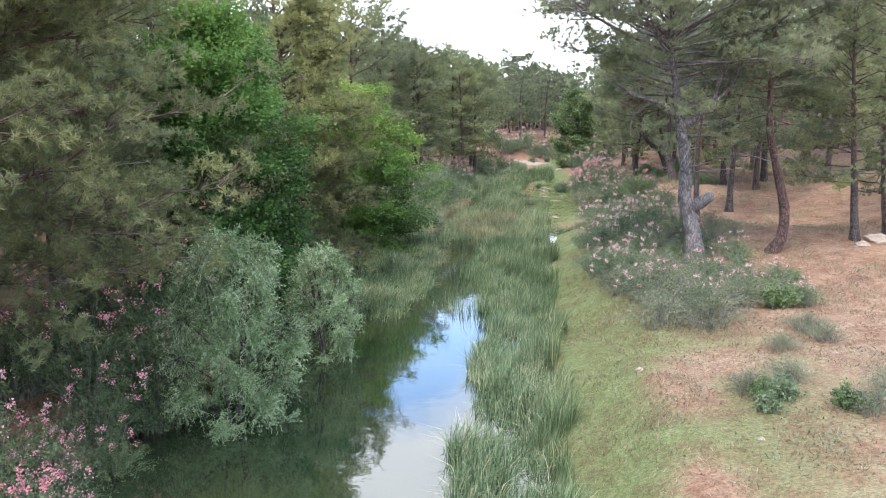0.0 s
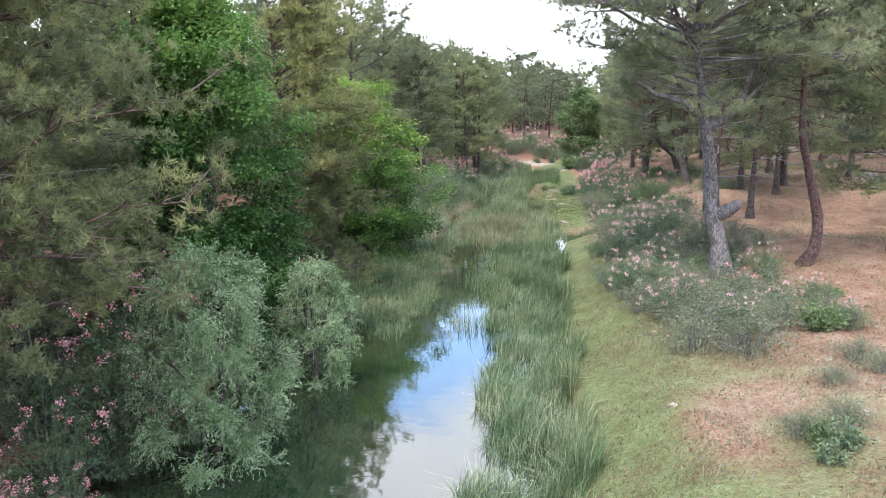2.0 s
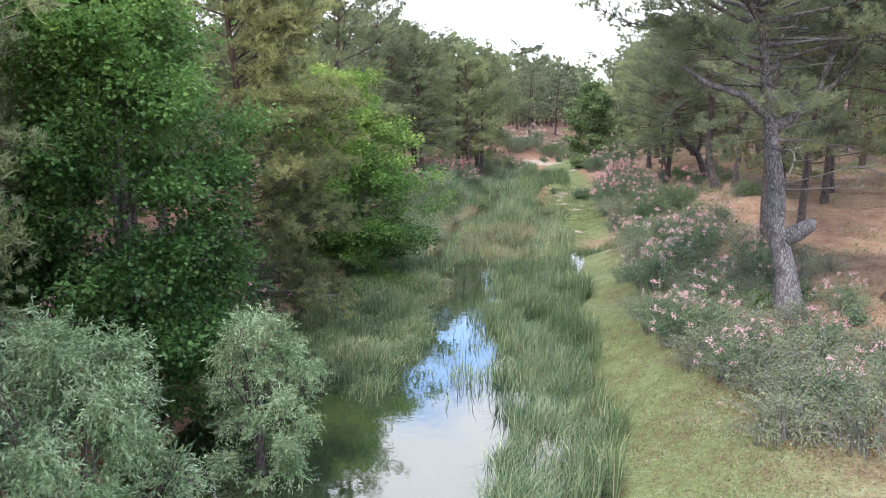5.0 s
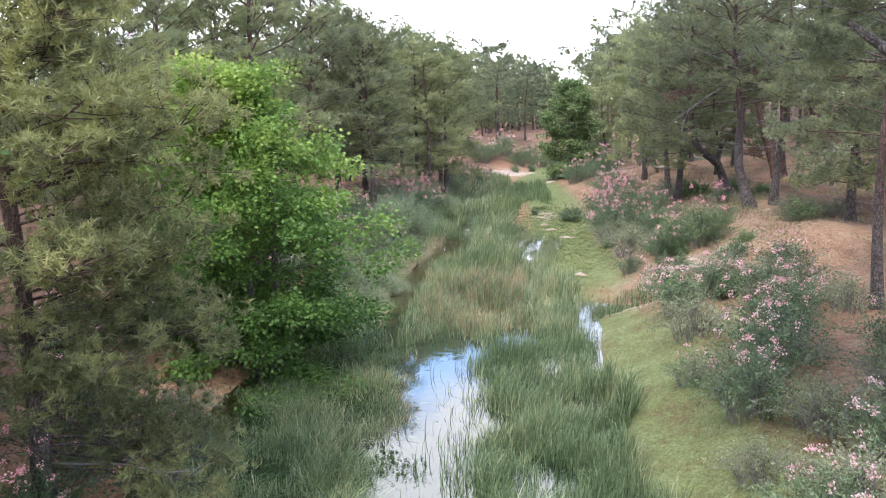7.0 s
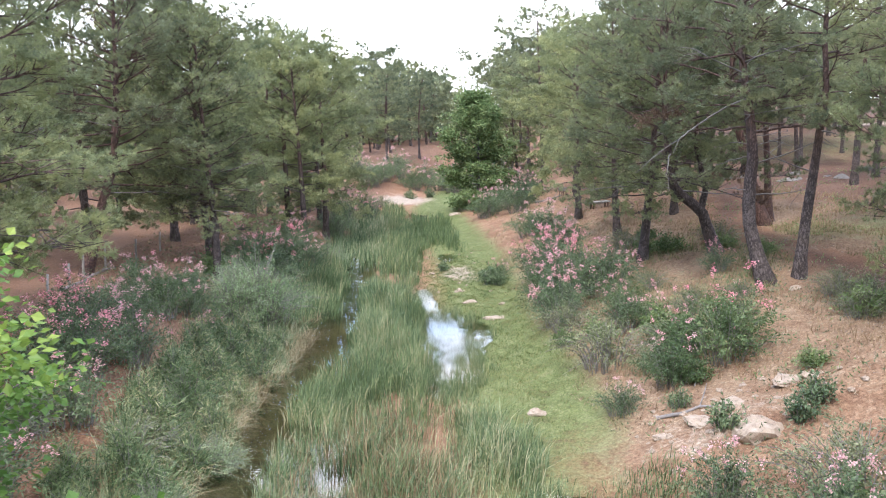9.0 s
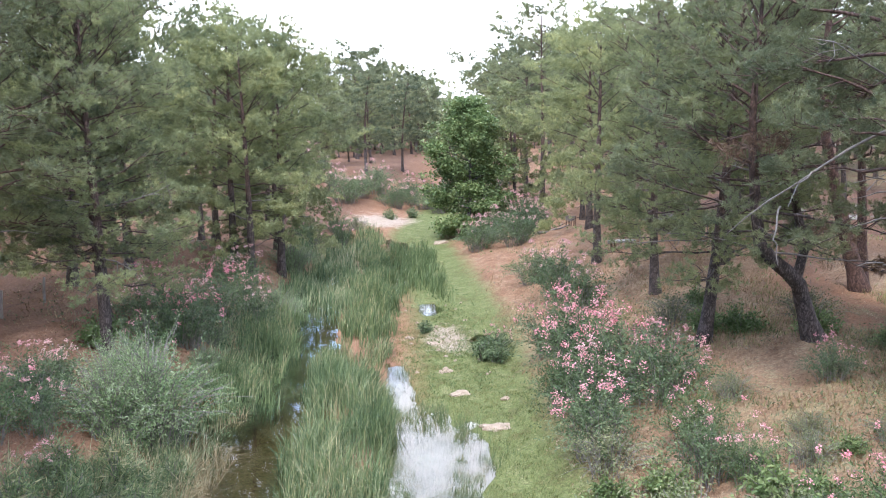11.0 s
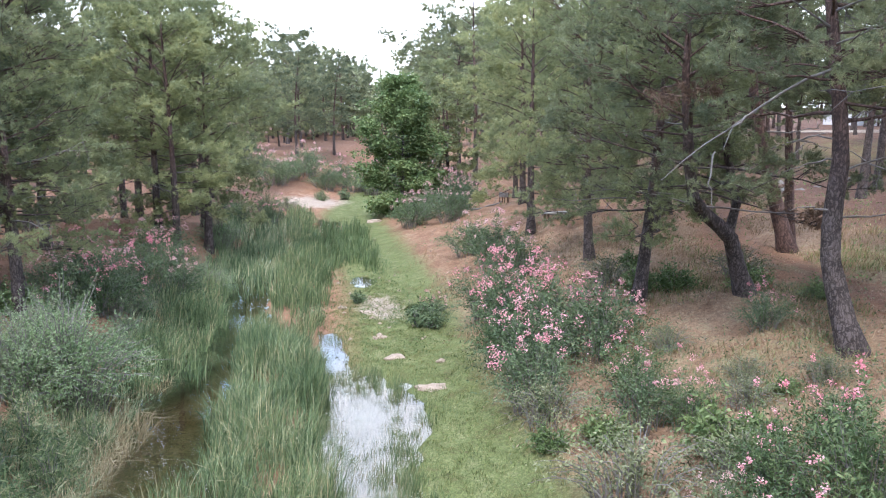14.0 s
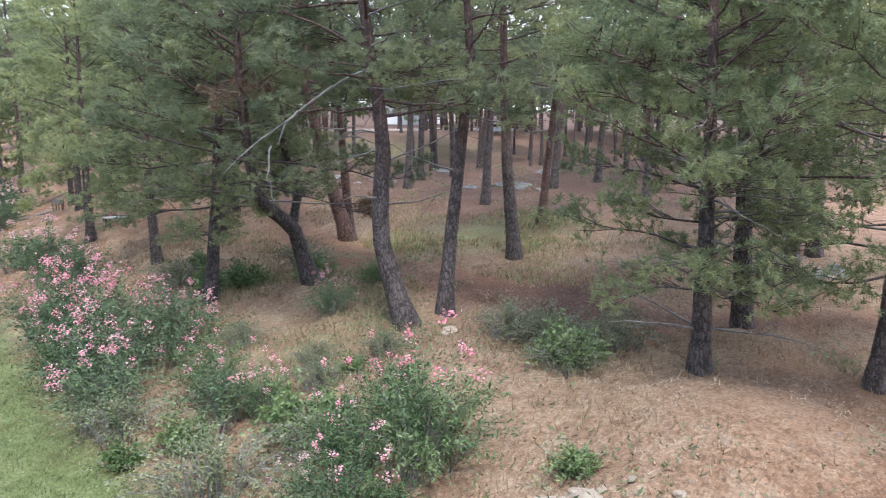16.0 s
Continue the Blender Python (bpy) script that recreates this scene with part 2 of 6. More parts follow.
M_IRON = surface("rusted_iron", [(0.3, (0.04, 0.025, 0.02)), (0.7, (0.15, 0.08, 0.05))], 8, 60, 0.3, 0.7)


def ground_material():
    """Soil, straw, grass, mud and pale sand, laid out by named masks with noisy borders."""
    m, n, l, b = material("river_bank_ground")
    tc = n.new("ShaderNodeTexCoord")

    def noise_fac(scale, detail=5, rough=0.6):
        z = n.new("ShaderNodeTexNoise")
        z.inputs["Scale"].default_value, z.inputs["Detail"].default_value = scale, detail
        z.inputs["Roughness"].default_value = rough
        l.new(tc.outputs["Object"], z.inputs["Vector"])
        return z.outputs["Fac"]
    big, mid, fine, grain = noise_fac(0.25), noise_fac(1.3), noise_fac(7), noise_fac(38, 3)

    def blend(x, y, k):
        mx = n.new("ShaderNodeMix")
        mx.inputs["Factor"].default_value = k
        l.new(x, mx.inputs["A"]); l.new(y, mx.inputs["B"])
        return mx.outputs["Result"]

    def coloured(fac, stops):
        r = ramp_node(n, stops)
        l.new(fac, r.inputs["Fac"])
        return r.outputs["Color"]

    def over(under, top, mask, sharp=2.2):
        at = n.new("ShaderNodeAttribute")
        at.attribute_name = mask
        s = n.new("ShaderNodeMath"); s.operation = "MULTIPLY_ADD"      # mask + (noise - .5)
        l.new(blend(mid, fine, 0.45), s.inputs[0])
        s.inputs[1].default_value = 1.5
        l.new(at.outputs["Fac"], s.inputs[2])
        r = n.new("ShaderNodeMapRange")
        r.inputs["From Min"].default_value, r.inputs["From Max"].default_value = 1.25 - 0.5 / sharp, 1.25 + 0.5 / sharp
        l.new(s.outputs["Value"], r.inputs["Value"])
        mx = n.new("ShaderNodeMix"); mx.data_type = "RGBA"
        l.new(r.outputs["Result"], mx.inputs["Factor"])
        l.new(under, mx.inputs["A"]); l.new(top, mx.inputs["B"])
        return mx.outputs["Result"]
    detail = blend(fine, grain, 0.5)
    soil = coloured(blend(detail, mid, 0.4), [(0.32, (0.115, 0.063, 0.038)), (0.5, (0.285, 0.157, 0.09)), (0.68, (0.45, 0.295, 0.195))])
    straw = coloured(blend(detail, mid, 0.3), [(0.32, (0.15, 0.10, 0.058)), (0.5, (0.285, 0.20, 0.122)), (0.68, (0.44, 0.345, 0.23))])
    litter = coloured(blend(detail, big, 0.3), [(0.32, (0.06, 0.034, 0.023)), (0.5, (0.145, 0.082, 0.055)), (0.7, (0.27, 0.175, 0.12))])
    grass = coloured(blend(detail, mid, 0.4), [(0.32, (0.065, 0.09, 0.03)), (0.5, (0.145, 0.175, 0.06)), (0.68, (0.29, 0.28, 0.14))])
    mud = coloured(blend(detail, mid, 0.3), [(0.3, (0.13, 0.105, 0.05)), (0.55, (0.26, 0.205, 0.105)), (0.75, (0.38, 0.31, 0.19))])
    sand = coloured(blend(detail, mid, 0.3), [(0.3, (0.28, 0.22, 0.16)), (0.55, (0.44, 0.36, 0.275)), (0.75, (0.56, 0.49, 0.40))])
    c = over(soil, straw, "straw", 1.6)
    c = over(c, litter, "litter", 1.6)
    c = over(c, grass, "grass", 1.7)
    c = over(c, sand, "sand", 2.5)
    c = over(c, mud, "mud", 2.5)
    speck = n.new("ShaderNodeTexVoronoi")
    speck.inputs["Scale"].default_value = 22
    l.new(tc.outputs["Object"], speck.inputs["Vector"])
    sep = n.new("ShaderNodeSeparateColor")
    l.new(speck.outputs["Color"], sep.inputs["Color"])
    gain = n.new("ShaderNodeMapRange")          # pebbles, needles and crumbs of soil
    gain.inputs["To Min"].default_value, gain.inputs["To Max"].default_value = 0.42, 1.34
    l.new(blend(sep.outputs["Red"], noise_fac(95, 2), 0.5), gain.inputs["Value"])
    vm = n.new("ShaderNodeVectorMath"); vm.operation = "SCALE"
    l.new(c, vm.inputs[0]); l.new(gain.outputs["Result"], vm.inputs["Scale"])
    l.new(vm.outputs["Vector"], b.inputs["Base Color"])
    b.inputs["Roughness"].default_value = 0.95
    b.inputs["Specular IOR Level"].default_value = 0.2
    bp = n.new("ShaderNodeBump")
    bp.inputs["Strength"].default_value, bp.inputs["Distance"].default_value = 0.9, 0.06
    l.new(detail, bp.inputs["Height"])
    l.new(bp.outputs["Normal"], b.inputs["Normal"])
    return m


M_GROUND = ground_material()


def water_material():
    m, n, l, b = material("creek_water")
    tc = n.new("ShaderNodeTexCoord")
    nz = n.new("ShaderNodeTexNoise")
    nz.inputs["Scale"].default_value, nz.inputs["Detail"].default_value = 0.35, 3
    l.new(tc.outputs["Object"], nz.inputs["Vector"])
    r = ramp_node(n, [(0.35, (0.014, 0.028, 0.013)), (0.7, (0.040, 0.050, 0.020))])
    l.new(nz.outputs["Fac"], r.inputs["Fac"])
    l.new(r.outputs["Color"], b.inputs["Base Color"])
    b.inputs["Roughness"].default_value = 0.5
    b.inputs["Specular IOR Level"].default_value = 0.0
    gl = n.new("ShaderNodeBsdfGlossy")
    gl.inputs["Roughness"].default_value = 0.015
    gl.inputs["Color"].default_value = (1, 1, 1, 1)
    fr = n.new("ShaderNodeFresnel")
    fr.inputs["IOR"].default_value = 2.2
    rip = n.new("ShaderNodeTexNoise")
    rip.inputs["Scale"].default_value, rip.inputs["Detail"].default_value = 2.6, 4
    l.new(tc.outputs["Object"], rip.inputs["Vector"])
    bp = n.new("ShaderNodeBump")
    bp.inputs["Strength"].default_value, bp.inputs["Distance"].default_value = 0.12, 0.02
    l.new(rip.outputs["Fac"], bp.inputs["Height"])
    l.new(bp.outputs["Normal"], gl.inputs["Normal"])
    # shallow water lets the bed show through
    tr = n.new("ShaderNodeBsdfTransparent")
    tr.inputs["Color"].default_value = (0.90, 0.86, 0.66, 1)
    at = n.new("ShaderNodeAttribute")
    at.attribute_name = "shallow"
    body = n.new("ShaderNodeMixShader")
    l.new(at.outputs["Fac"], body.inputs["Fac"])
    l.new(b.outputs["BSDF"], body.inputs[1])
    l.new(tr.outputs["BSDF"], body.inputs[2])
    mx = n.new("ShaderNodeMixShader")
    l.new(fr.outputs["Fac"], mx.inputs["Fac"])
    l.new(body.outputs["Shader"], mx.inputs[1])
    l.new(gl.outputs["BSDF"], mx.inputs[2])
    l.new(mx.outputs["Shader"], n["Material Output"].inputs["Surface"])
    return m


M_WATER = water_material()

# ---------------------------------------------------------------- mesh helpers


class Geo:
    """Gathers vertices and faces (arrays of quads or triangles) for one mesh."""

    def __init__(self):
        self.v, self.f, self.n = [], [], 0

    def add(self, verts, faces):
        verts = np.asarray(verts, float).reshape(-1, 3)
        self.v.append(verts)
        self.f.append(np.asarray(faces, int) + self.n)
        self.n += len(verts)
        return self

    def mesh(self, name, mat, smooth=False):
        me = bpy.data.meshes.new(name)
        v = np.concatenate(self.v)
        loops = np.concatenate([f.ravel() for f in self.f])
        sizes = np.concatenate([np.full(len(f), f.shape[1]) for f in self.f])
        me.vertices.add(len(v)); me.loops.add(len(loops)); me.polygons.add(len(sizes))
        me.vertices.foreach_set("co", v.astype(np.float32).ravel())
        me.loops.foreach_set("vertex_index", loops.astype(np.int32))
        me.polygons.foreach_set("loop_start", np.r_[0, np.cumsum(sizes)[:-1]].astype(np.int32))
        me.polygons.foreach_set("use_smooth", np.full(len(sizes), smooth))
        me.update(calc_edges=True)
        if mat:
            me.materials.append(mat)
        return me


FINE = ("branchwork", "stemwork", "crown", "foliage", "dead_wood", "blossom", "dry_foliage", "bare_fork", "cone")   # too fine to pick apart


def part(name, geo, mat, parent, label="", smooth=False):
    ob = new(name, geo.mesh(name, mat, smooth) if isinstance(geo, Geo) else geo)
    ob.parent = parent
    if name in FINE:
        tagged(ob, kind="stuff")
    if label:
        tagged(ob, label=label)
    return ob


def unit(a):
    return a / np.maximum(np.linalg.norm(a, axis=-1, keepdims=True), 1e-9)


def tube(g, path, rad, sides=6, rng=None, rough=0.0):
    path, rad = np.asarray(path, float), np.asarray(rad, float)
    t = unit(np.gradient(path, axis=0))
    ref = np.array((0.0, 0, 1)) if abs(t[:, 2].mean()) < 0.75 else np.array((1.0, 0.13, 0))
    u = unit(np.cross(t, ref))
    w = np.cross(t, u)
    a = np.linspace(0, 2 * np.pi, sides, endpoint=False)
    r = rad[:, None] * np.ones(sides)
    if rough:
        r = r * (1 + rough * rng.standard_normal(r.shape))
    ring = path[:, None] + r[..., None] * (np.cos(a)[None, :, None] * u[:, None] + np.sin(a)[None, :, None] * w[:, None])
    k, n = len(path), sides
    i = np.arange(k - 1)[:, None] * n + np.arange(n)
    j = np.arange(k - 1)[:, None] * n + (np.arange(n) + 1) % n
    g.add(ring, np.stack([i, j, j + n, i + n], -1).reshape(-1, 4))
    return g


def needles(g, rng, centre, axis, m, length, width, spread=0.75):
    """Tufts of thin blades round each centre."""
    c, a = np.repeat(centre, m, 0), np.repeat(axis, m, 0)
    d = unit(a * 0.75 + spread * rng.standard_normal(c.shape))
    s = unit(np.cross(d, rng.standard_normal(c.shape))) * (width / 2)
    b = c + 0.12 * length * rng.standard_normal(c.shape)
    tip = b + d * (length * rng.uniform(0.6, 1.15, (len(c), 1)))
    g.add(np.stack([b - s, b + s, tip], 1), np.arange(3 * len(c)).reshape(-1, 3))


def leaves(g, rng, at, axis, length, width, flat=0.0, fold=0.15):
    """Lance-shaped or broad leaves, each a folded diamond of two triangles."""
    n = len(at)
    d = unit(axis)
    up = np.array((0.0, 0, 1)) * flat + rng.standard_normal((n, 3))
    s = unit(np.cross(d, up))
    nn = np.cross(s, d)
    ln = length * rng.uniform(0.6, 1.2, (n, 1))
    wd = width * rng.uniform(0.7, 1.2, (n, 1)) / 2
    midp = at + d * ln * 0.45
    v = np.stack([at, midp - s * wd + nn * wd * fold, at + d * ln, midp + s * wd + nn * wd * fold], 1)
    q = np.arange(4 * n).reshape(-1, 4)
    g.add(v, np.concatenate([q[:, [0, 1, 2]], q[:, [0, 2, 3]]]))


def along(path, s):
    path = np.asarray(path, float)
    d = np.r_[0, np.cumsum(np.linalg.norm(np.diff(path, axis=0), axis=1))]
    return np.stack([np.interp(np.asarray(s) * d[-1], d, path[:, k]) for k in range(3)], -1)


# ---------------------------------------------------------------- the lie of the land
Y_KEYS = np.array([-40, 10, 17, 25, 31, 38, 44, 50, 57, 64, 75, 85, 95, 103, 115, 130, 150, 400.0])
X_LEFT = np.array([-9.5, -7.3, -6.6, -6.4, -7.0, -6.9, -6.2, -5.3, -4.6, -4.3, -4.3, -3.4, -1.0, 0.2, 3.0, 7.0, 11.0, 40])
X_RIGHT = np.array([2.3, 2.4, 2.5, 2.6, 2.6, 2.6, 3.2, 4.0, 4.0, 3.9, 4.6, 4.4, 4.2, 4.2, 6.5, 10.5, 14.0, 44])


def smooth(a, b, x):
    t = np.clip((x - a) / (b - a), 0, 1)
    return t * t * (3 - 2 * t)


def bump_at(x, y, cx, cy, rx, ry):
    return np.exp(-(((x - cx) / rx) ** 2 + ((y - cy) / ry) ** 2))


POOLS = [(0.9, 58.6, 1.3, 3.6), (2.1, 62.4, 1.0, 2.0), (1.0, 63.0, 0.8, 2.6), (0.75, 68.0, 0.4, 2.8), (2.5, 79.0, 0.6, 1.2), (4.3, 73.6, 0.6, 0.8), (0.6, 86.0, 1.1, 5.0),
         (4.6, 47.2, 3.6, 1.15), (2.3, 44.2, 0.9, 1.6), (1.4, 95.0, 1.2, 5.0)]


def height(x, y):
    x, y = np.asarray(x, float), np.asarray(y, float)
    xl, xr = np.interp(y, Y_KEYS, X_LEFT), np.interp(y, Y_KEYS, X_RIGHT)
    dl, dr = xl - x, x - xr
    up = smooth(40, 58, y)
    flats = smooth(42, 49, y) * smooth(-3.6, -0.6, x)
    bed = -0.55 + 0.655 * flats
    bed = np.where(flats > 0.02, np.maximum(bed, -0.5), bed)
    bed = bed + 0.05 * flats * np.sin(4.3 * x + 1.3 * y) * np.sin(2.1 * y - 1.9 * x) + 0.035 * flats * np.sin(9 * x - 2 * y) * np.sin(6.1 * y + 3 * x)
    lane = np.interp(y, (46.0, 49.5, 52.0, 56.0, 60.5, 63.5, 67.0), (-5.0, -4.75, -4.5, -4.1, -3.35, -2.95, -2.3))
    bed = np.maximum(bed, -0.55 + 0.42 * np.exp(-((x - lane) / 1.1) ** 2) * smooth(44, 49, y) * (1 - smooth(64, 68, y)))
    for cx, cy, rx, ry in POOLS:
        bed = bed - 0.27 * bump_at(x, y, cx, cy, rx, ry) * flats
    lip_r = smooth(-1.2, 0.0, dr) * (1 - flats)
    bed = bed + lip_r * 0.75
    left = 0.95 * smooth(-0.6, 2.6, dl) + (0.5 + 0.95 * up) * smooth(0.8, 6.0, dl) + 0.012 * np.clip(dl - 8, 0, 90)
    right = (0.85 - 0.35 * up) * smooth(-0.3, 2.2, dr) + 0.45 * smooth(1.5, 8, dr) + (0.25 + 0.55 * up) * smooth(3, 12, dr) \
        + 0.8 * smooth(0.8, 7, dr) * smooth(40, 52, y) + 0.9 * smooth(8, 26, dr) * smooth(30, 60, y) + 0.006 * np.clip(dr - 20, 0, 160)
    low = 1 - 0.72 * smooth(86, 100, y) * (1 - smooth(114, 128, y))
    left, right = left * low, right * (1 - (1 - low) * 0.6)
    z = np.where(dl > -0.6, np.maximum(bed, -0.5 + left), np.where(dr > -0.3, bed + right, bed))
    z = z + 0.5 * bump_at(x, y, 11.4, 49.4, 2.0, 1.9) - 0.3 * bump_at(x, y, 9.7, 48.0, 1.2, 1.2) + 0.25 * bump_at(x, y, 7.4, 49.4, 1.8, 1.0) - 0.35 * bump_at(x, y, 13.8, 55, 1.6, 2.4)
    z = z + 0.5 * bump_at(x, y, 14, 33, 5, 3) - 0.1 * bump_at(x, y, 5.2, 47.2, 2.6, 0.9) * (1 - smooth(6.6, 8.2, x))
    z = z + 1.3 * smooth(100, 135, y) * (smooth(0, 5, dl) + smooth(0, 5, dr)) + 4.0 * smooth(150, 330, y) + 5.0 * smooth(60, 260, -x)
    rough = 0.05 * np.sin(1.7 * x + 0.6 * y) * np.sin(0.9 * y - 0.5 * x) + 0.03 * np.sin(3.9 * x - 1.3 * y + 2) * np.sin(3.1 * y + x)
    land = smooth(-0.2, 0.5, z)
    return z + rough * (0.35 + 0.9 * land)


def trail_at(x, y):
    """The beaten footpath of bare reddish soil through the pines, 1 on its line."""
    line = np.interp(y, (47.5, 50.0, 52.0, 53.8, 56.6, 60.5, 65.6, 70.8, 90), (30, 20.5, 18.0, 16.0, 15.2, 14.7, 15.0, 15.3, 24))
    return np.exp(-((x - line) / 0.85) ** 2) * smooth(47, 50, y) * (1 - smooth(80, 92, y))


def gz(x, y):
    return float(height(x, y))


def spread(lo, hi, fine_lo, fine_hi, step, grow=1.12):
    out = list(np.arange(fine_lo, fine_hi + 1e-6, step))
    s, p = step, fine_hi
    while p < hi:
        s *= grow; p += s; out.append(p)
    s, p = step, fine_lo
    while p > lo:
        s *= grow; p -= s; out.insert(0, p)
    return np.array(out)


def make_ground():
    xs, ys = spread(-2200, 2400, -10, 15, 0.36), spread(-1500, 2600, 6, 78, 0.5, 1.08)
    gx, gy = np.meshgrid(xs, ys)
    z = height(gx, gy)
    nx = len(xs)
    i = (np.arange(len(ys) - 1)[:, None] * nx + np.arange(nx - 1)).ravel()
    g = Geo().add(np.stack([gx, gy, z], -1), np.stack([i, i + 1, i + nx + 1, i + nx], -1))
    ob = new("ground", g.mesh("ground", M_GROUND, True))
    x, y, z = gx.ravel(), gy.ravel(), z.ravel()
    xl, xr = np.interp(y, Y_KEYS, X_LEFT), np.interp(y, Y_KEYS, X_RIGHT)
    dl, dr = xl - x, x - xr
    near = 1 - smooth(42, 46, y)
    trail = trail_at(x, y)
    masks = {
        "straw": np.where(dr > 0, 0.3 + 0.3 * smooth(46, 52, y) * (1 - smooth(16, 24, dr)) * (1 - smooth(72, 84, y)) - 1.2 * trail + 0.35 * bump_at(x, y, 9, 15, 5, 5), 0.1),
        # needle litter; the spot at (14.5, 50.2) also paints the low-branched pine's shade
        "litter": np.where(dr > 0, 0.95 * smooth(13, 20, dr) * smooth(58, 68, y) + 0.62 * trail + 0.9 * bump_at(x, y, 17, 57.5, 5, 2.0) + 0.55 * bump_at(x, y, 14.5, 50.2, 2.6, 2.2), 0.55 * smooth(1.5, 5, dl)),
        "grass": np.clip(-0.9 * bump_at(x, y, 5.0, 14.6, 0.7, 1.5) - 0.8 * bump_at(x, y, 6.2, 16.5, 1.0, 0.9) - 0.7 * bump_at(x, y, 4.6, 9.4, 0.6, 1.0) - 0.8 * bump_at(x, y, 6.2, 48.6, 3.0, 2.6) + near * smooth(-1.5, 0, dr) * (1 - smooth(0.8, 6.6, dr)) * 0.76 + (1 - near) * smooth(-4.2, -2, dr) * (1 - smooth(0.3, 2.0, dr)) * 0.82
                         + 0.55 * bump_at(x, y, 20, 65.5, 6, 3.5) + 0.35 * bump_at(x, y, 7.5, 14, 2.5, 6) + 0.33 * bump_at(x, y, 10, 59.5, 3.2, 3.6) + 0.4 * bump_at(x, y, 50, 120, 30, 12) + 0.7 * bump_at(x, y, -7.3, 34, 1.2, 5), 0, 1.2),
        "sand": 1.1 * bump_at(x, y, 0.8, 110.5, 3.0, 3.5) + 0.5 * bump_at(x, y, 6.6, 49.3, 2.2, 1.0) + 0.8 * bump_at(x, y, 2.8, 73.5, 1.1, 2.5)
        + 0.9 * bump_at(x, y, 9.5, 124, 4, 6) + 0.9 * bump_at(x, y, 80, 150, 30, 9) + 0.6 * bump_at(x, y, 4.5, 46.2, 2, 1),
        "mud": 1.1 * (1 - smooth(-0.14, 0.02, z)),
    }
    for name, val in masks.items():
        at = ob.data.attributes.new(name, "FLOAT", "POINT")
        at.data.foreach_set("value", val.astype(np.float32))
    return tagged(ob, "reddish soil and dry grass banks of a wooded creek", "ground", kind="structure")


ground = make_ground()


def make_water():
    xs, ys = np.linspace(-12, 16, 71), np.concatenate([np.linspace(-40, 20, 10), np.linspace(21, 41, 30), np.linspace(41.5, 82, 82), np.linspace(84, 150, 30)])
    gx, gy = np.meshgrid(xs, ys)
    nx = len(xs)
    i = (np.arange(len(ys) - 1)[:, None] * nx + np.arange(nx - 1)).ravel()
    g = Geo().add(np.stack([gx, gy, 0 * gx], -1), np.stack([i, i + 1, i + nx + 1, i + nx], -1))
    ob = new("water", g.mesh("water", M_WATER, True))
    depth = -height(gx, gy).ravel()
    at = ob.data.attributes.new("shallow", "FLOAT", "POINT")
    cy, cx = (46.0, 49.5, 52.0, 56.0, 60.5, 63.5, 67.0), (-5.0, -4.75, -4.5, -4.1, -3.35, -2.95, -2.3)
    side = (0.85 * np.exp(-((gx - np.interp(gy, cy, cx)) / 0.9) ** 2) * smooth(44, 49, gy) * (1 - smooth(64, 68, gy))).ravel()
    at.data.foreach_set("value", np.maximum(np.maximum(side, 0.85 * bump_at(gx, gy, 4.8, 47.2, 3.0, 1.9).ravel()), 0.92 * (1 - smooth(0.22, 0.5, depth))).astype(np.float32))
    return tagged(ob, "still dark green creek water mirroring the sky", "water", kind="structure")


water = make_water()

# ---------------------------------------------------------------- trees


def base(name, label, category, group="", at=(0, 0, 0)):
    e = new(name)
    e.empty_display_size = 0.3
    e.location = at
    return tagged(e, label, category, group)


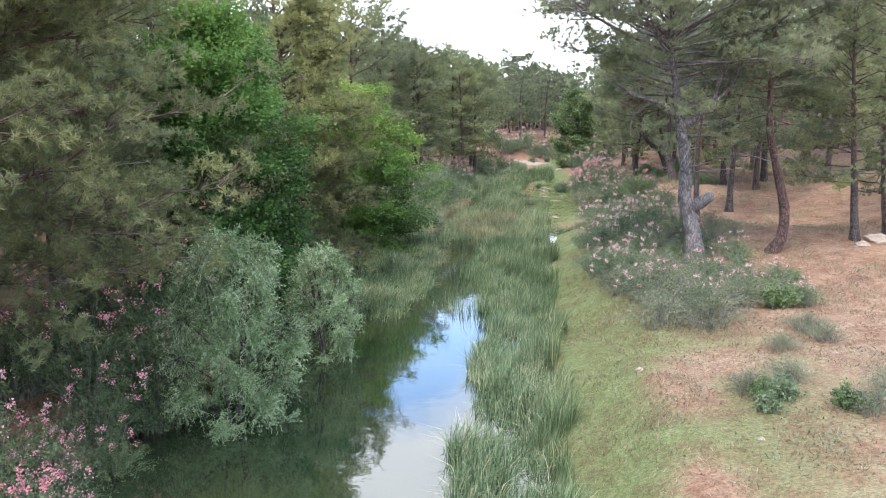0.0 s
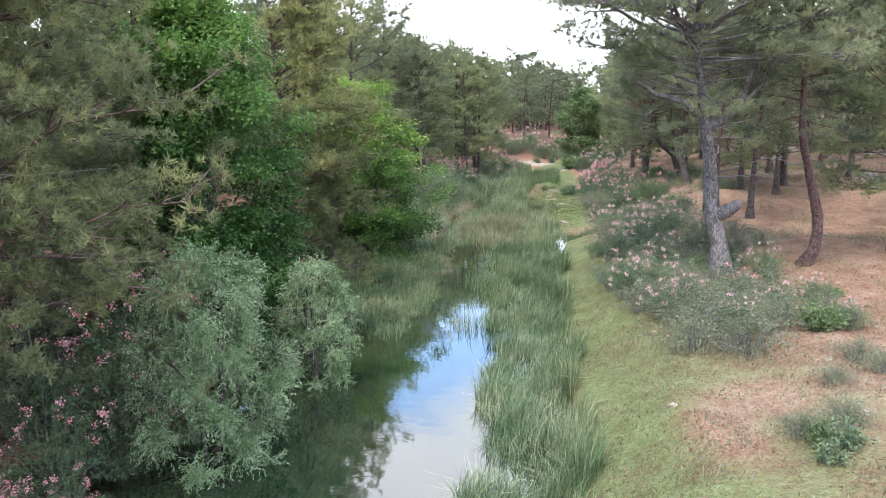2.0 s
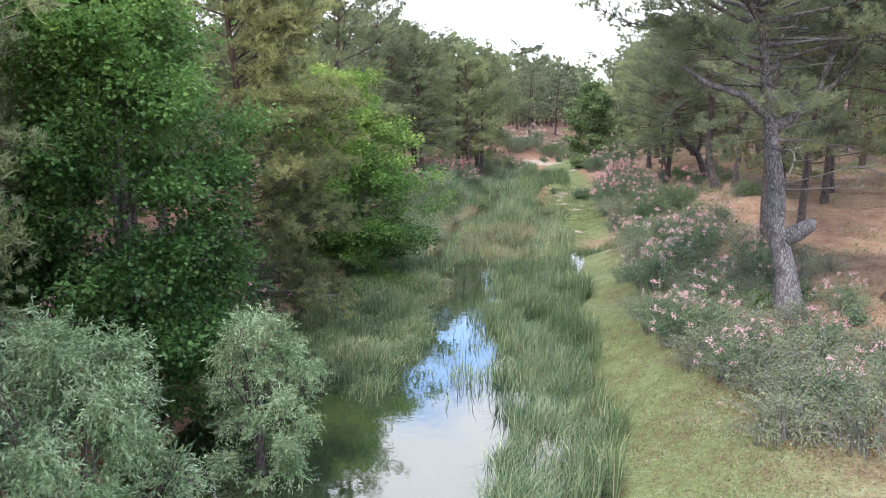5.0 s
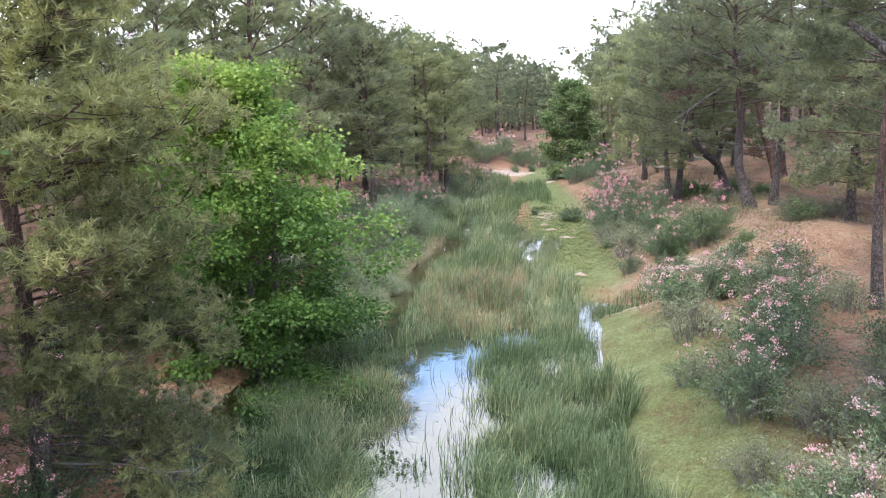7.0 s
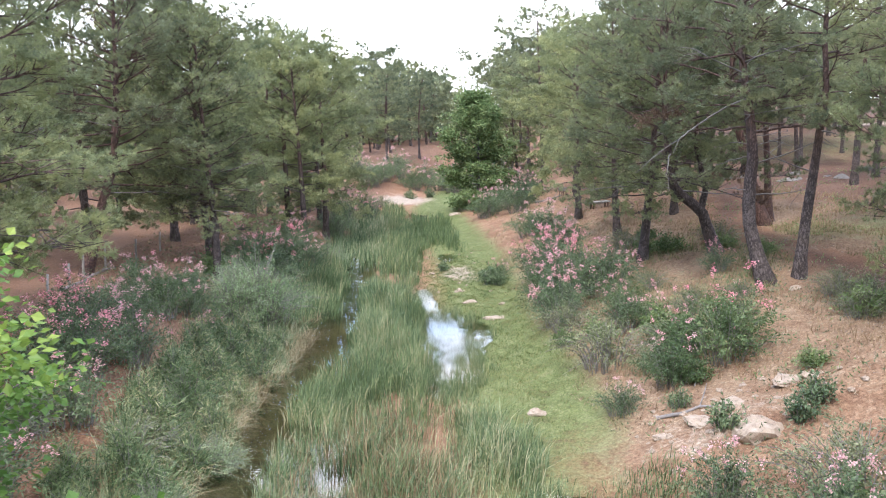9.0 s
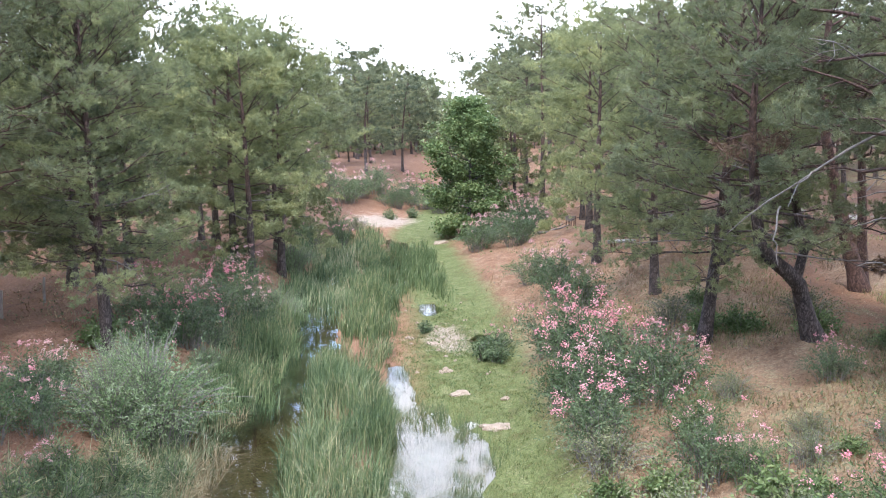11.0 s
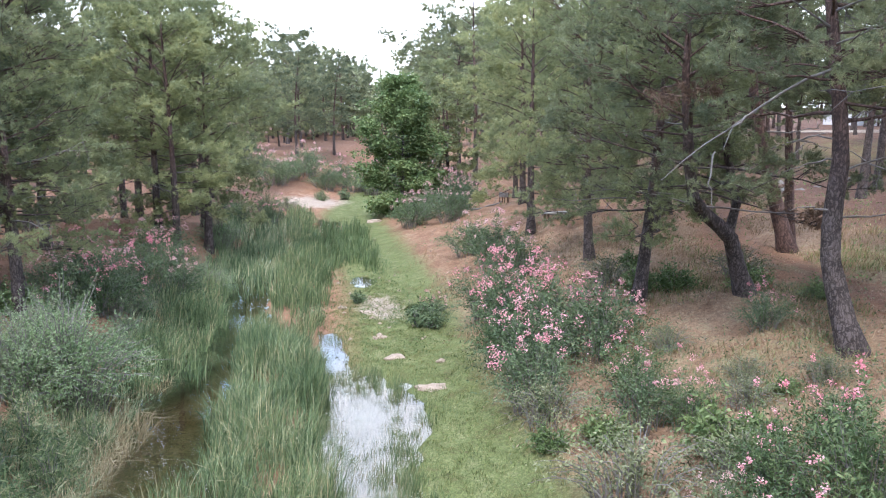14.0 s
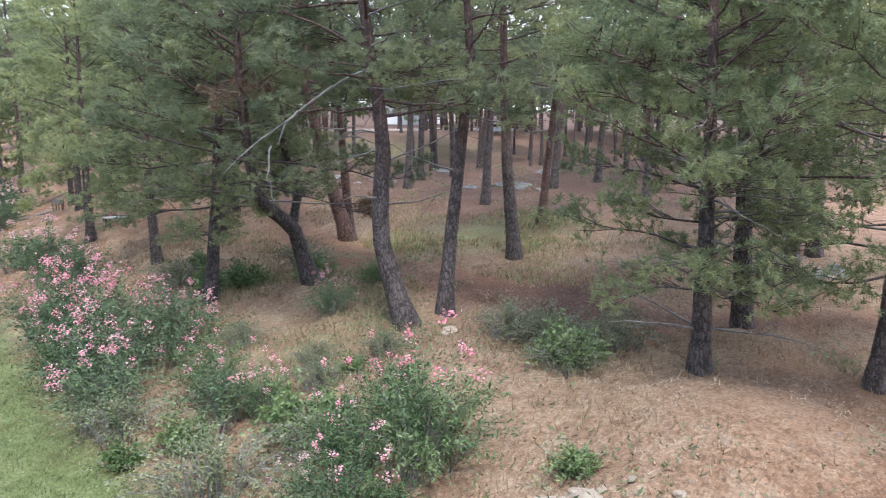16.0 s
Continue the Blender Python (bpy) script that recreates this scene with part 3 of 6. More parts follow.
def pine(label, seed, tall, r0, crown_from, reach, limbs=24, subs=2.3, step=0.2, blades=22, length=0.3, width=0.016, path=None, bark_mat=None,
         leaf_mat=None, dead=5, umbrella=False, split_limbs=False, twigs=True, low_brown=0, sweep=None, group="pines", inner=0.3):
    """A pine: bent tapering trunk, limbs with side branches, and needle tufts along them. sweep: azimuth favoured by the limbs."""
    rng = np.random.default_rng(seed)
    tree = base("pine_tree", label, "tree", group)
    bark_mat, leaf_mat = bark_mat or M_BARK, leaf_mat or M_NEEDLE
    if path is None:
        s = np.linspace(0, 1, 12)
        az, lean, wob = rng.uniform(0, 6.28), rng.uniform(0.01, 0.09) * tall, rng.uniform(0.1, 0.3)
        ph = rng.uniform(0, 6)
        path = np.stack([np.cos(az) * lean * s + wob * np.sin(4 * s + ph) - wob * np.sin(ph), np.sin(az) * lean * s + wob * np.sin(3.1 * s + ph) - wob * np.sin(ph), tall * s], -1)
    path = along(np.asarray(path, float), np.linspace(0, 1, 18))
    path = np.vstack([path[0] - (0, 0, 0.45), path])
    s = np.r_[0, np.linspace(0, 1, 18)]
    rad = r0 * (1.0 - 0.86 * s ** 0.9) + r0 * 0.35 * np.exp(-s * 28)
    g = Geo()
    tube(g, path, rad, 12 if twigs else 7, rng, 0.1 if r0 > 0.33 else 0.05)
    part("trunk", g, bark_mat, tree, smooth=True)
    axis_path, wood, crown, brown, deadw = path[1:], Geo(), Geo(), Geo(), Geo()
    tuft_c, tuft_a, tuft_b = [], [], []
    for i in range(limbs):
        u = (i + rng.uniform(0, 0.8)) / limbs
        h = crown_from + (0.985 - crown_from) * (u ** 0.6 if umbrella else u ** 0.95)
        p0 = along(axis_path, [h])[0]
        az = i * 2.399 + rng.uniform(-0.5, 0.5)
        if sweep is not None and rng.random() < 0.6:
            az = sweep + rng.uniform(-0.9, 0.9)
        prof = (0.75 + 0.35 * np.sin(np.pi * u)) * (1.05 - 0.75 * u ** 3) if umbrella else (1 - u) ** 0.5 * (0.6 + 0.65 * u) + 0.14
        ln = reach * prof * rng.uniform(0.65, 1.15)
        el = radians((2 + 42 * u) if umbrella else (-6 + 58 * u)) + rng.uniform(-0.2, 0.2)
        d = np.array((np.cos(el) * np.cos(az), np.cos(el) * np.sin(az), np.sin(el)))
        t = np.linspace(0, 1, 7)
        wig = np.cumsum(rng.standard_normal((7, 3)) * 0.05 * ln, 0) * t[:, None]
        lp = p0 + d * ln * t[:, None] + np.array((0, 0, 1)) * (0.16 if not umbrella else 0.1) * ln * (t ** 2)[:, None] * rng.uniform(-0.6, 1.0) + wig
        lr = max(0.014, r0 * 0.21 * (ln / reach)) * (1 - 0.85 * t)
        if split_limbs:
            part("limb", tube(Geo(), lp, lr, 6, rng, 0.06), bark_mat, tree, smooth=True)
        else:
            tube(wood, lp if twigs else lp[::2], lr if twigs else lr[::2], 5 if twigs else 3)
        brown_limb = i < low_brown
        ns = max(3, int(subs * ln + 2))
        for _ in range(ns):
            q = rng.uniform(inner, 1.0) ** 0.8
            b0 = along(lp, [q])[0]
            side = rng.choice((-1, 1)) * rng.uniform(0.5, 1.25)
            ca, sa = np.cos(side), np.sin(side)
            sd = unit(np.array((d[0] * ca - d[1] * sa, d[0] * sa + d[1] * ca, d[2] * 0.45 + rng.uniform(-0.3, 0.6))))
            sl = (0.30 * ln * (1.15 - 0.6 * q) + 0.25) * rng.uniform(0.6, 1.3)
            e0 = b0 + sd * sl + (0, 0, 0.10 * sl)
            if twigs:
                tube(wood, [b0, (b0 + e0) / 2 + rng.standard_normal(3) * 0.04, e0], [lr[0] * 0.3 + 0.004, lr[0] * 0.2 + 0.003, 0.003], 3)
            k = max(4, int(1.5 * sl / step))
            pad = (0.2 * sl + 0.12) * rng.uniform(0.8, 1.25)
            o = unit(rng.standard_normal((k, 3))) * rng.uniform(0.25, 1.0, (k, 1)) ** 0.6
            cs = b0 + (e0 - b0) * rng.uniform(0.62, 1.05, (k, 1)) + o * (pad, pad, 0.5 * pad)
            tuft_c.append(cs); tuft_a.append(sd * 0.35 + o * (0.5, 0.5, 0.3) + (0, 0, 0.5)); tuft_b.append(np.full(k, brown_limb))
        k = 4
        tuft_c.append(along(lp, np.linspace(0.7, 1.02, k)) + rng.standard_normal((k, 3)) * 0.08)
        tuft_a.append(np.repeat((d * 0.7 + (0, 0, 0.4))[None], k, 0)); tuft_b.append(np.full(k, brown_limb))
    c, a, br = np.concatenate(tuft_c), np.concatenate(tuft_a), np.concatenate(tuft_b)
    needles(crown, rng, c[~br], a[~br], blades, length, width)
    if not split_limbs or twigs:
        part("branchwork", wood, bark_mat, tree, smooth=True) if wood.n else None
    part("crown", crown, leaf_mat, tree)
    if br.any():
        needles(brown, rng, c[br], a[br] - (0, 0, 0.8), blades, length, width)
        part("dry_foliage", brown, M_BROWN, tree, "dead rust-brown needles")
    if twigs:
        pick = c[rng.integers(0, len(c), 90)] - (0, 0, 0.05)
        k = rng.uniform(0.03, 0.045, (90, 1, 1))
        oct_v = np.array([(1, 0, 0), (0, 1, 0), (-1, 0, 0), (0, -1, 0), (0, 0, 1.5), (0, 0, -1.2)])
        oct_f = np.array([(0, 1, 4), (1, 2, 4), (2, 3, 4), (3, 0, 4), (1, 0, 5), (2, 1, 5), (3, 2, 5), (0, 3, 5)])
        cones = Geo().add(pick[:, None] + k * oct_v, (np.arange(90)[:, None, None] * 6 + oct_f).reshape(-1, 3))
        part("cone", cones, M_BARK, tree, "small dark pine cones")
    for _ in range(dead):
        p0 = along(axis_path, [rng.uniform(crown_from * 0.55, crown_from + 0.25)])[0]
        az, ln = rng.uniform(0, 6.28), reach * rng.uniform(0.35, 0.8)
        t = np.linspace(0, 1, 6)[:, None]
        lp = p0 + np.array((np.cos(az), np.sin(az), rng.uniform(-0.1, 0.45))) * ln * t + np.cumsum(rng.standard_normal((6, 3)) * 0.06, 0) * t * ln * 0.5
        tube(deadw, lp, np.linspace(0.03, 0.006, 6), 4)
        for _ in range(4):
            q = rng.uniform(0.4, 1)
            b0 = along(lp, [q])[0]
            e0 = b0 + unit(rng.standard_normal(3) + (np.cos(az), np.sin(az), 0)) * ln * 0.25
            tube(deadw, [b0, (b0 + e0) / 2 + rng.standard_normal(3) * 0.05, e0], [0.012, 0.008, 0.004], 3)
    if dead:
        part("dead_wood", deadw, M_DEAD, tree, "bare grey dead branches", smooth=True)
    return tree


def put(thing, x, y, turn=0.0, scale=1.0, sink=0.0, label=""):
    """A copy of a thing, standing on the ground at (x, y)."""
    ob = copy_thing(thing, pose(x, y, gz(x, y) - sink, 0, 0, turn))
    ob.scale = (scale, scale, scale)
    if label:
        tagged(ob, label)
    return ob


def stand(thing, x, y, turn=0.0, scale=1.0, sink=0.0):
    thing.matrix_basis = pose(x, y, gz(x, y) - sink, 0, 0, turn)
    thing.scale = (scale, scale, scale)
    return thing


def broadleaf(label, seed, tall, r0, crown_from, reach, limbs=22, clusters=5, per=55, size=0.5, leaf=0.2, leaf_mat=None, trunks=1):
    """A plane tree: limbs with loose clusters of broad leaves from low down to the top."""
    rng = np.random.default_rng(seed)
    tree = base("plane_tree", label, "tree")
    crown, wood = Geo(), Geo()
    for k in range(trunks):
        off = rng.uniform(-0.5, 0.5, 2) if trunks > 1 else (0, 0)
        sp = np.linspace(0, 1, 10)
        path = np.stack([off[0] * (1 + sp) + 0.15 * np.sin(3 * sp + k), off[1] * (1 + sp) + 0.12 * np.sin(4 * sp), -0.3 + tall * 0.95 * sp], -1)
        part("trunk", tube(Geo(), path, r0 * (1 - 0.88 * sp), 9, rng, 0.04), M_BARKGREY, tree, smooth=True)
    at, ax = [], []
    for i in range(limbs):
        u = (i + rng.uniform(0, 0.9)) / limbs
        h = crown_from + (0.97 - crown_from) * u
        p0 = along(path, [h])[0]
        az = i * 2.399 + rng.uniform(-0.4, 0.4)
        ln = reach * (0.32 + 0.68 * np.sin(np.pi * (0.22 + 0.75 * u))) * rng.uniform(0.78, 1.12)
        el = radians(-10 + 70 * u) + rng.uniform(-0.15, 0.15)
        d = np.array((np.cos(el) * np.cos(az), np.cos(el) * np.sin(az), np.sin(el)))
        t = np.linspace(0, 1, 6)[:, None]
        lp = p0 + d * ln * t + np.cumsum(rng.standard_normal((6, 3)) * 0.04 * ln, 0) * t
        tube(wood, lp, np.linspace(r0 * 0.28, 0.01, 6), 5)
        for _ in range(int(clusters * (0.5 + ln / reach))):
            c = along(lp, [rng.uniform(0.4, 1.05)])[0] + rng.standard_normal(3) * (0.14 * ln, 0.14 * ln, 0.08 * ln)
            m = int(per * rng.uniform(0.5, 1.4))
            off = rng.standard_normal((m, 3)) * size * (0.6, 0.6, 0.32)
            at.append(c + off)
            ax.append(unit(off) * 0.7 + d * 0.5 + rng.standard_normal((m, 3)) * 0.45 - (0, 0, 0.35))
    part("branchwork", wood, M_BARKGREY, tree, smooth=True)
    leaves(crown, rng, np.concatenate(at), np.concatenate(ax), leaf, leaf * 0.85, 1.6, 0.25)
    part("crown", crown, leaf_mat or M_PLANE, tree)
    return tree


def willow(label, seed, tall, reach, shoots=260, per=34, leaf=0.13):
    """A round silvery willow with drooping shoots down to the water."""
    rng = np.random.default_rng(seed)
    tree = base("willow_tree", label, "tree")
    wood, crown = Geo(), Geo()
    at, ax = [], []
    for k in range(4):
        d = rng.uniform(-0.35, 0.35, 2)
        sp = np.linspace(0, 1, 6)
        p = np.stack([d[0] * reach * sp, d[1] * reach * sp, -0.3 + tall * 0.75 * sp], -1)
        part("trunk", tube(Geo(), p, 0.06 * (1 - 0.75 * sp), 6, rng, 0.05), M_BARK, tree, smooth=True)
    lobes = []
    for k in range(32):
        u = (k + 0.5) / 32
        az = k * 2.399 + rng.uniform(-0.3, 0.3)
        rr = reach * np.sqrt(max(0.03, 1 - ((u - 0.32) / 0.72) ** 2)) * rng.uniform(0.45, 0.9)
        lobes.append((rr * np.cos(az), rr * np.sin(az), 0.35 + (tall - 0.95) * u))
    for i in range(shoots):
        c = np.array(lobes[i % len(lobes)])
        o = unit(rng.standard_normal(3) + (c * (0.7, 0.7, 0)) / reach + (0, 0, 0.2))
        ln = reach * rng.uniform(0.24, 0.42)
        t = np.linspace(0.15, 1, per)[:, None]
        sh = c + o * ln * t + np.array((0, 0, -0.28)) * t ** 2 * ln * rng.uniform(0.0, 1.8) + np.cumsum(rng.standard_normal((per, 3)) * 0.012, 0)
        if i % 4 == 0:
            tube(wood, [(c[0] * 0.3, c[1] * 0.3, c[2] * 0.7), c, sh[-1]], [0.03, 0.015, 0.004], 3)
        dirs = np.gradient(sh, axis=0)
        at.append(sh); ax.append(unit(dirs) * 0.7 + rng.standard_normal((per, 3)) * 0.5 - (0, 0, 0.2))
    part("branchwork", wood, M_BARK, tree)
    leaves(crown, rng, np.concatenate(at), np.concatenate(ax), leaf, leaf * 0.25, 0.4)
    part("crown", crown, M_WILLOW, tree)
    return tree


def bush(name, label, category, seed, tall, reach, stems=60, per=40, leaf=0.15, wide=0.032, leaf_mat=None, petals=None, blooms=0, bloom_size=0.11, bare=0.3, group="", droop=0.15):
    """A shrub of arching stems set with narrow leaves, and blossom heads at the stem ends."""
    rng = np.random.default_rng(seed)
    ob = base(name, label, category, group)
    wood, crown, flower = Geo(), Geo(), Geo()
    at, ax, tips = [], [], []
    for i in range(stems):
        az, r = rng.uniform(0, 6.283), np.sqrt(rng.random())
        o = np.array((np.cos(az), np.sin(az), 0))
        end = o * reach * r * rng.uniform(0.85, 1.1) + np.array((0, 0, tall * (1 - 0.55 * r ** 2.5) * rng.uniform(0.55, 1.0) * (1.25 if rng.random() < 0.14 else 1.0)))
        st = o * reach * 0.35 * r + (0, 0, -0.08)
        t = np.linspace(0, 1, per)[:, None]
        bend = np.sin(t * np.pi) * 0.18 * reach
        p = st + (end - st) * t - o * bend * 0.7 + np.array((0, 0, 1)) * (bend * 0.8 - droop * t ** 3 * r) + np.cumsum(rng.standard_normal((per, 3)) * 0.012, 0)
        if i % 2 == 0:
            tube(wood, p[:: max(1, per // 4)], np.linspace(0.016, 0.004, len(p[:: max(1, per // 4)])), 3)
        k = p[int(per * bare * rng.uniform(0.3, 1.2)):]
        d = unit(np.gradient(k, axis=0))
        at.append(k + rng.standard_normal(k.shape) * 0.03); ax.append(d * 0.55 + unit(rng.standard_normal(k.shape)) * 0.75)
        tips.append(p[-1] + d[-1] * 0.05)
    part("stemwork", wood, M_DEAD, ob)
    leaves(crown, rng, np.concatenate(at), np.concatenate(ax), leaf, wide, 0.6)
    part("foliage", crown, leaf_mat or M_OLE, ob)
    if blooms:
        tips = np.array(tips)
        score = tips[:, 2] / tall + 0.35 * np.hypot(tips[:, 0], tips[:, 1]) / reach + rng.random(len(tips)) * 0.7
        pick = np.argsort(-score)[:blooms]
        c = np.repeat(tips[pick], 26, 0) + rng.standard_normal((len(pick) * 26, 3)) * bloom_size * np.repeat(rng.uniform(0.3, 0.7, (len(pick), 1)), 26, 0)
        leaves(flower, rng, c, unit(rng.standard_normal(c.shape)) + (0, 0, 0.3), 0.06, 0.056, 1.0)
        part("blossom", flower, petals or M_PINK, ob, "clusters of pink blossoms")
    return ob


def blades_of(name, label, category, pts, zs, rng, tall, wide, mat, lean=0.35, segments=2, wind=(0.12, 0.05)):
    """Upright or arching blades, too many to count, rooted at pts."""
    n = len(pts)
    if n == 0:
        return None
    az = rng.uniform(0, 6.283, n)
    h = tall * rng.uniform(0.6, 1.15, n) if np.ndim(tall) == 0 else tall
    bend = (np.stack([np.cos(az), np.sin(az)], -1) * rng.uniform(0.1, 1, (n, 1)) * lean + np.array(wind)) * h[:, None]
    sa = rng.uniform(0, 6.283, n)
    side = np.stack([np.cos(sa), np.sin(sa), 0 * sa], -1) * (wide / 2)
    root = np.c_[pts, zs]
    if segments == 1:
        tip = root + np.c_[bend, h]
        g = Geo().add(np.stack([root - side, root + side, tip], 1), np.arange(3 * n).reshape(-1, 3))
    else:
        midp = root + np.c_[bend * 0.28, h * 0.6]
        tip = root + np.c_[bend, h * (1 - 0.25 * (np.hypot(*bend.T) / h))]
        v = np.stack([root - side, root + side, midp + side * 0.85, midp - side * 0.85, tip], 1)
        b = np.arange(n)[:, None] * 5
        g = Geo().add(v, b + np.array([[0, 1, 2, 3]]))
        g.f.append(b + np.array([[3, 2, 4]]))
    ob = new(name, g.mesh(name, mat))
    return tagged(ob, label, category, kind="stuff")


def scatter(rng, n, x0, x1, y0, y1):
    return np.stack([rng.uniform(x0, x1, n), rng.uniform(y0, y1, n)], -1)


# hero pines, each with its own trunk line
D2 = lambda *p: np.array(p, float)
pale_pine = pine("old pine with pale grey knotted trunk and wide flat crown", 3, 11.3, 0.36, 0.57, 5.5, 60, 3.8, 0.15, 18, 0.19, 0.02,
                 D2((0, 0, 0), (-0.1, 0.2, 1.2), (-0.45, 0.5, 2.6), (-0.4, 0.8, 4.0), (-0.65, 1.1, 5.6), (-0.9, 1.0, 7.2), (-1.3, 0.6, 9.0), (-1.2, 0.2, 10.8)),
                 M_BARKGREY, None, 18, True, True)
stand(pale_pine, 7.95, 29.2)
knot = Geo()
tube(knot, [(-0.35, 0.45, 2.2), (0.15, 0.3, 2.45), (0.5, 0.2, 2.75), (0.62, 0.2, 2.8)], [0.26, 0.25, 0.22, 0.05], 9, np.random.default_rng(1), 0.12)
part("broken_limb", knot, M_BARKGREY, pale_pine, "short thick broken limb stump", smooth=True)
fork = Geo()
tube(fork, [(-0.62, 1.05, 5.4), (-0.1, 0.9, 5.7), (0.5, 0.7, 6.3), (0.75, 0.6, 7.3), (1.1, 0.5, 8.2)], [0.17, 0.15, 0.12, 0.08, 0.03], 7, np.random.default_rng(2), 0.08)
tube(fork, [(0.5, 0.7, 6.3), (1.1, 0.5, 6.9), (1.5, 0.3, 7.9), (1.55, 0.2, 9.0)], [0.08, 0.06, 0.04, 0.015], 6)
tube(fork, [(-0.65, 1.1, 5.7), (-1.5, 0.9, 6.4), (-2.6, 0.6, 6.7), (-3.4, 0.4, 7.2)], [0.15, 0.12, 0.09, 0.05], 7)
for k in range(14):
    rk = np.random.default_rng(60 + k)
    b0 = D2(0.75, 0.6, 7.3) + rk.uniform(-0.4, 0.8, 3)
    tube(fork, [b0, b0 + rk.uniform(-0.5, 0.6, 3), b0 + D2(*rk.uniform(-0.9, 0.9, 2), 1.2)], [0.025, 0.015, 0.005], 3)
part("bare_fork", fork, M_BARKGREY, pale_pine, "bare grey forked limbs", smooth=True)

banana_pine = pine("pine with a curved trunk, reddish at its foot", 5, 11, 0.23, 0.5, 3.4, 36, 3.2, 0.15, 18, 0.17, 0.022,
                   D2((0, 0, 0), (0.35, 0, 0.6), (0.5, 0.1, 1.5), (0.15, 0.2, 3.0), (-0.3, 0.3, 4.8), (-0.35, 0.3, 7.5), (-0.2, 0.2, 10.8)), M_BARKRED, None, 4)
stand(banana_pine, 11.1, 30.0)

pine_a = pine("tall pine with a long clear dark trunk and loose crown", 11, 13, 0.24, 0.42, 3.9, 38, 4.0, 0.16, 26, 0.15, 0.018, None, M_BARK, M_NEEDLE_L)
pine_b = pine("pine with low spreading branches and bright new needles", 12, 12.5, 0.22, 0.2, 4.2, 56, 4.0, 0.155, 24, 0.155, 0.019, None, M_BARK, M_NEEDLE_L, 6, inner=0.18)
pine_c = pine("slender pine with a leaning dark trunk", 13, 12.0, 0.20, 0.48, 3.1, 36, 4.0, 0.16, 26, 0.15, 0.018, None, M_BARKRED)
mid_a = pine("pine with an upright dark trunk and rounded crown", 21, 13, 0.22, 0.36, 4.1, 36, 3.2, 0.21, 18, 0.2, 0.036, None, M_BARK, None, 2, twigs=False)
mid_b = pine("pine with a dense low crown", 22, 12, 0.22, 0.17, 4.3, 46, 3.4, 0.2, 18, 0.2, 0.038, None, M_BARK, M_NEEDLE_L, 2, twigs=False)
mid_c = pine("tall pine with a long bare trunk", 23, 13.5, 0.22, 0.45, 3.9, 36, 3.2, 0.21, 17, 0.2, 0.036, None, M_BARK, None, 3, twigs=False)
far_a = pine("distant pine with a rounded green crown", 31, 13, 0.22, 0.22, 4.3, 42, 2.8, 0.3, 10, 0.33, 0.085, None, M_BARK, None, 0, twigs=False)
far_b = pine("distant pine with a flat spreading crown", 32, 14, 0.24, 0.36, 5.0, 42, 2.8, 0.3, 10, 0.33, 0.085, None, M_BARK, None, 0, True, twigs=False)
far_c = pine("distant light green pine", 33, 12, 0.22, 0.16, 4.2, 42, 2.8, 0.3, 10, 0.33, 0.085, None, M_BARK, M_NEEDLE_L, 0, twigs=False)

# right bank, near to far: (kind, x, y, turn, scale)
RIGHT = [(pine_c, 20.8, 35.4, 40, 0.95), (pine_b, 14.8, 31.4, 40, 0.82), (pine_a, 16.4, 32.0, 120, 0.95), (mid_a, 12.3, 43.0, 70, 0.85), (mid_a, 10.1, 40.5, 160, 0.8),
         (mid_c, 16.6, 52.6, 200, 1.0), (mid_b, 20, 40, 20, 1.0), (mid_a, 22, 47, 90, 1.05), (mid_c, 24, 55, 150, 1.0)]
# middle of the right bank
first = {}
for kind, x, y, turn, sc in RIGHT:
    if kind not in first:
        first[kind] = stand(kind, x, y, turn, sc)
    else:
        put(kind, x, y, turn, sc)

# the group of pines beside the grassy flat
twin_curved = pine("pine with a sinuous trunk, bark plated grey and red", 41, 12, 0.27, 0.42, 4.2, 38, 4.0, 0.155, 26, 0.15, 0.018,
                   D2((0, 0, 0), (-0.3, 0.2, 1.0), (-0.56, 0.36, 2.3), (-0.48, 0.3, 4.1), (-0.56, 0.35, 5.3), (-0.72, 0.45, 6.4), (-0.86, 0.55, 7.7), (-0.8, 0.6, 11.8)), M_BARK, None, 7)
stand(twin_curved, 11.8, 58.6)
DEAD_LIMBS = [[(-0.70, 0.32, 6.1), (-1.65, 0.52, 5.75), (-2.55, 0.72, 5.0), (-3.45, 0.92, 4.4), (-4.25, 1.02, 3.7)], [(-0.50, 0.32, 4.6), (-1.15, 0.42, 4.7), (-1.65, 0.52, 4.5)], [(-0.50, 0.32, 4.2), (-1.25, 0.32, 4.1), (-1.75, 0.42, 3.9)],
              [(-0.65, 0.32, 3.1), (-1.15, 0.42, 3.2), (-1.55, 0.42, 3.1)], [(-0.55, 0.32, 5.0), (0.15, 0.42, 5.2), (0.65, 0.52, 5.6)], [(-2.25, 0.72, 5.2), (-2.75, 0.52, 5.0), (-3.15, 0.42, 4.4)], [(-3.05, 0.92, 4.4), (-3.25, 0.72, 3.7), (-3.15, 0.62, 3.1)]]
for k, pts in enumerate(DEAD_LIMBS):
    pts = along(pts, np.linspace(0, 1, 8)) + np.random.default_rng(k).standard_normal((8, 3)) * 0.03
    part("dead_limb", tube(Geo(), pts, np.linspace(0.04 if k == 0 else 0.026, 0.006, 8), 6), M_DEAD, twin_curved, "bare pale dead limb", smooth=True)
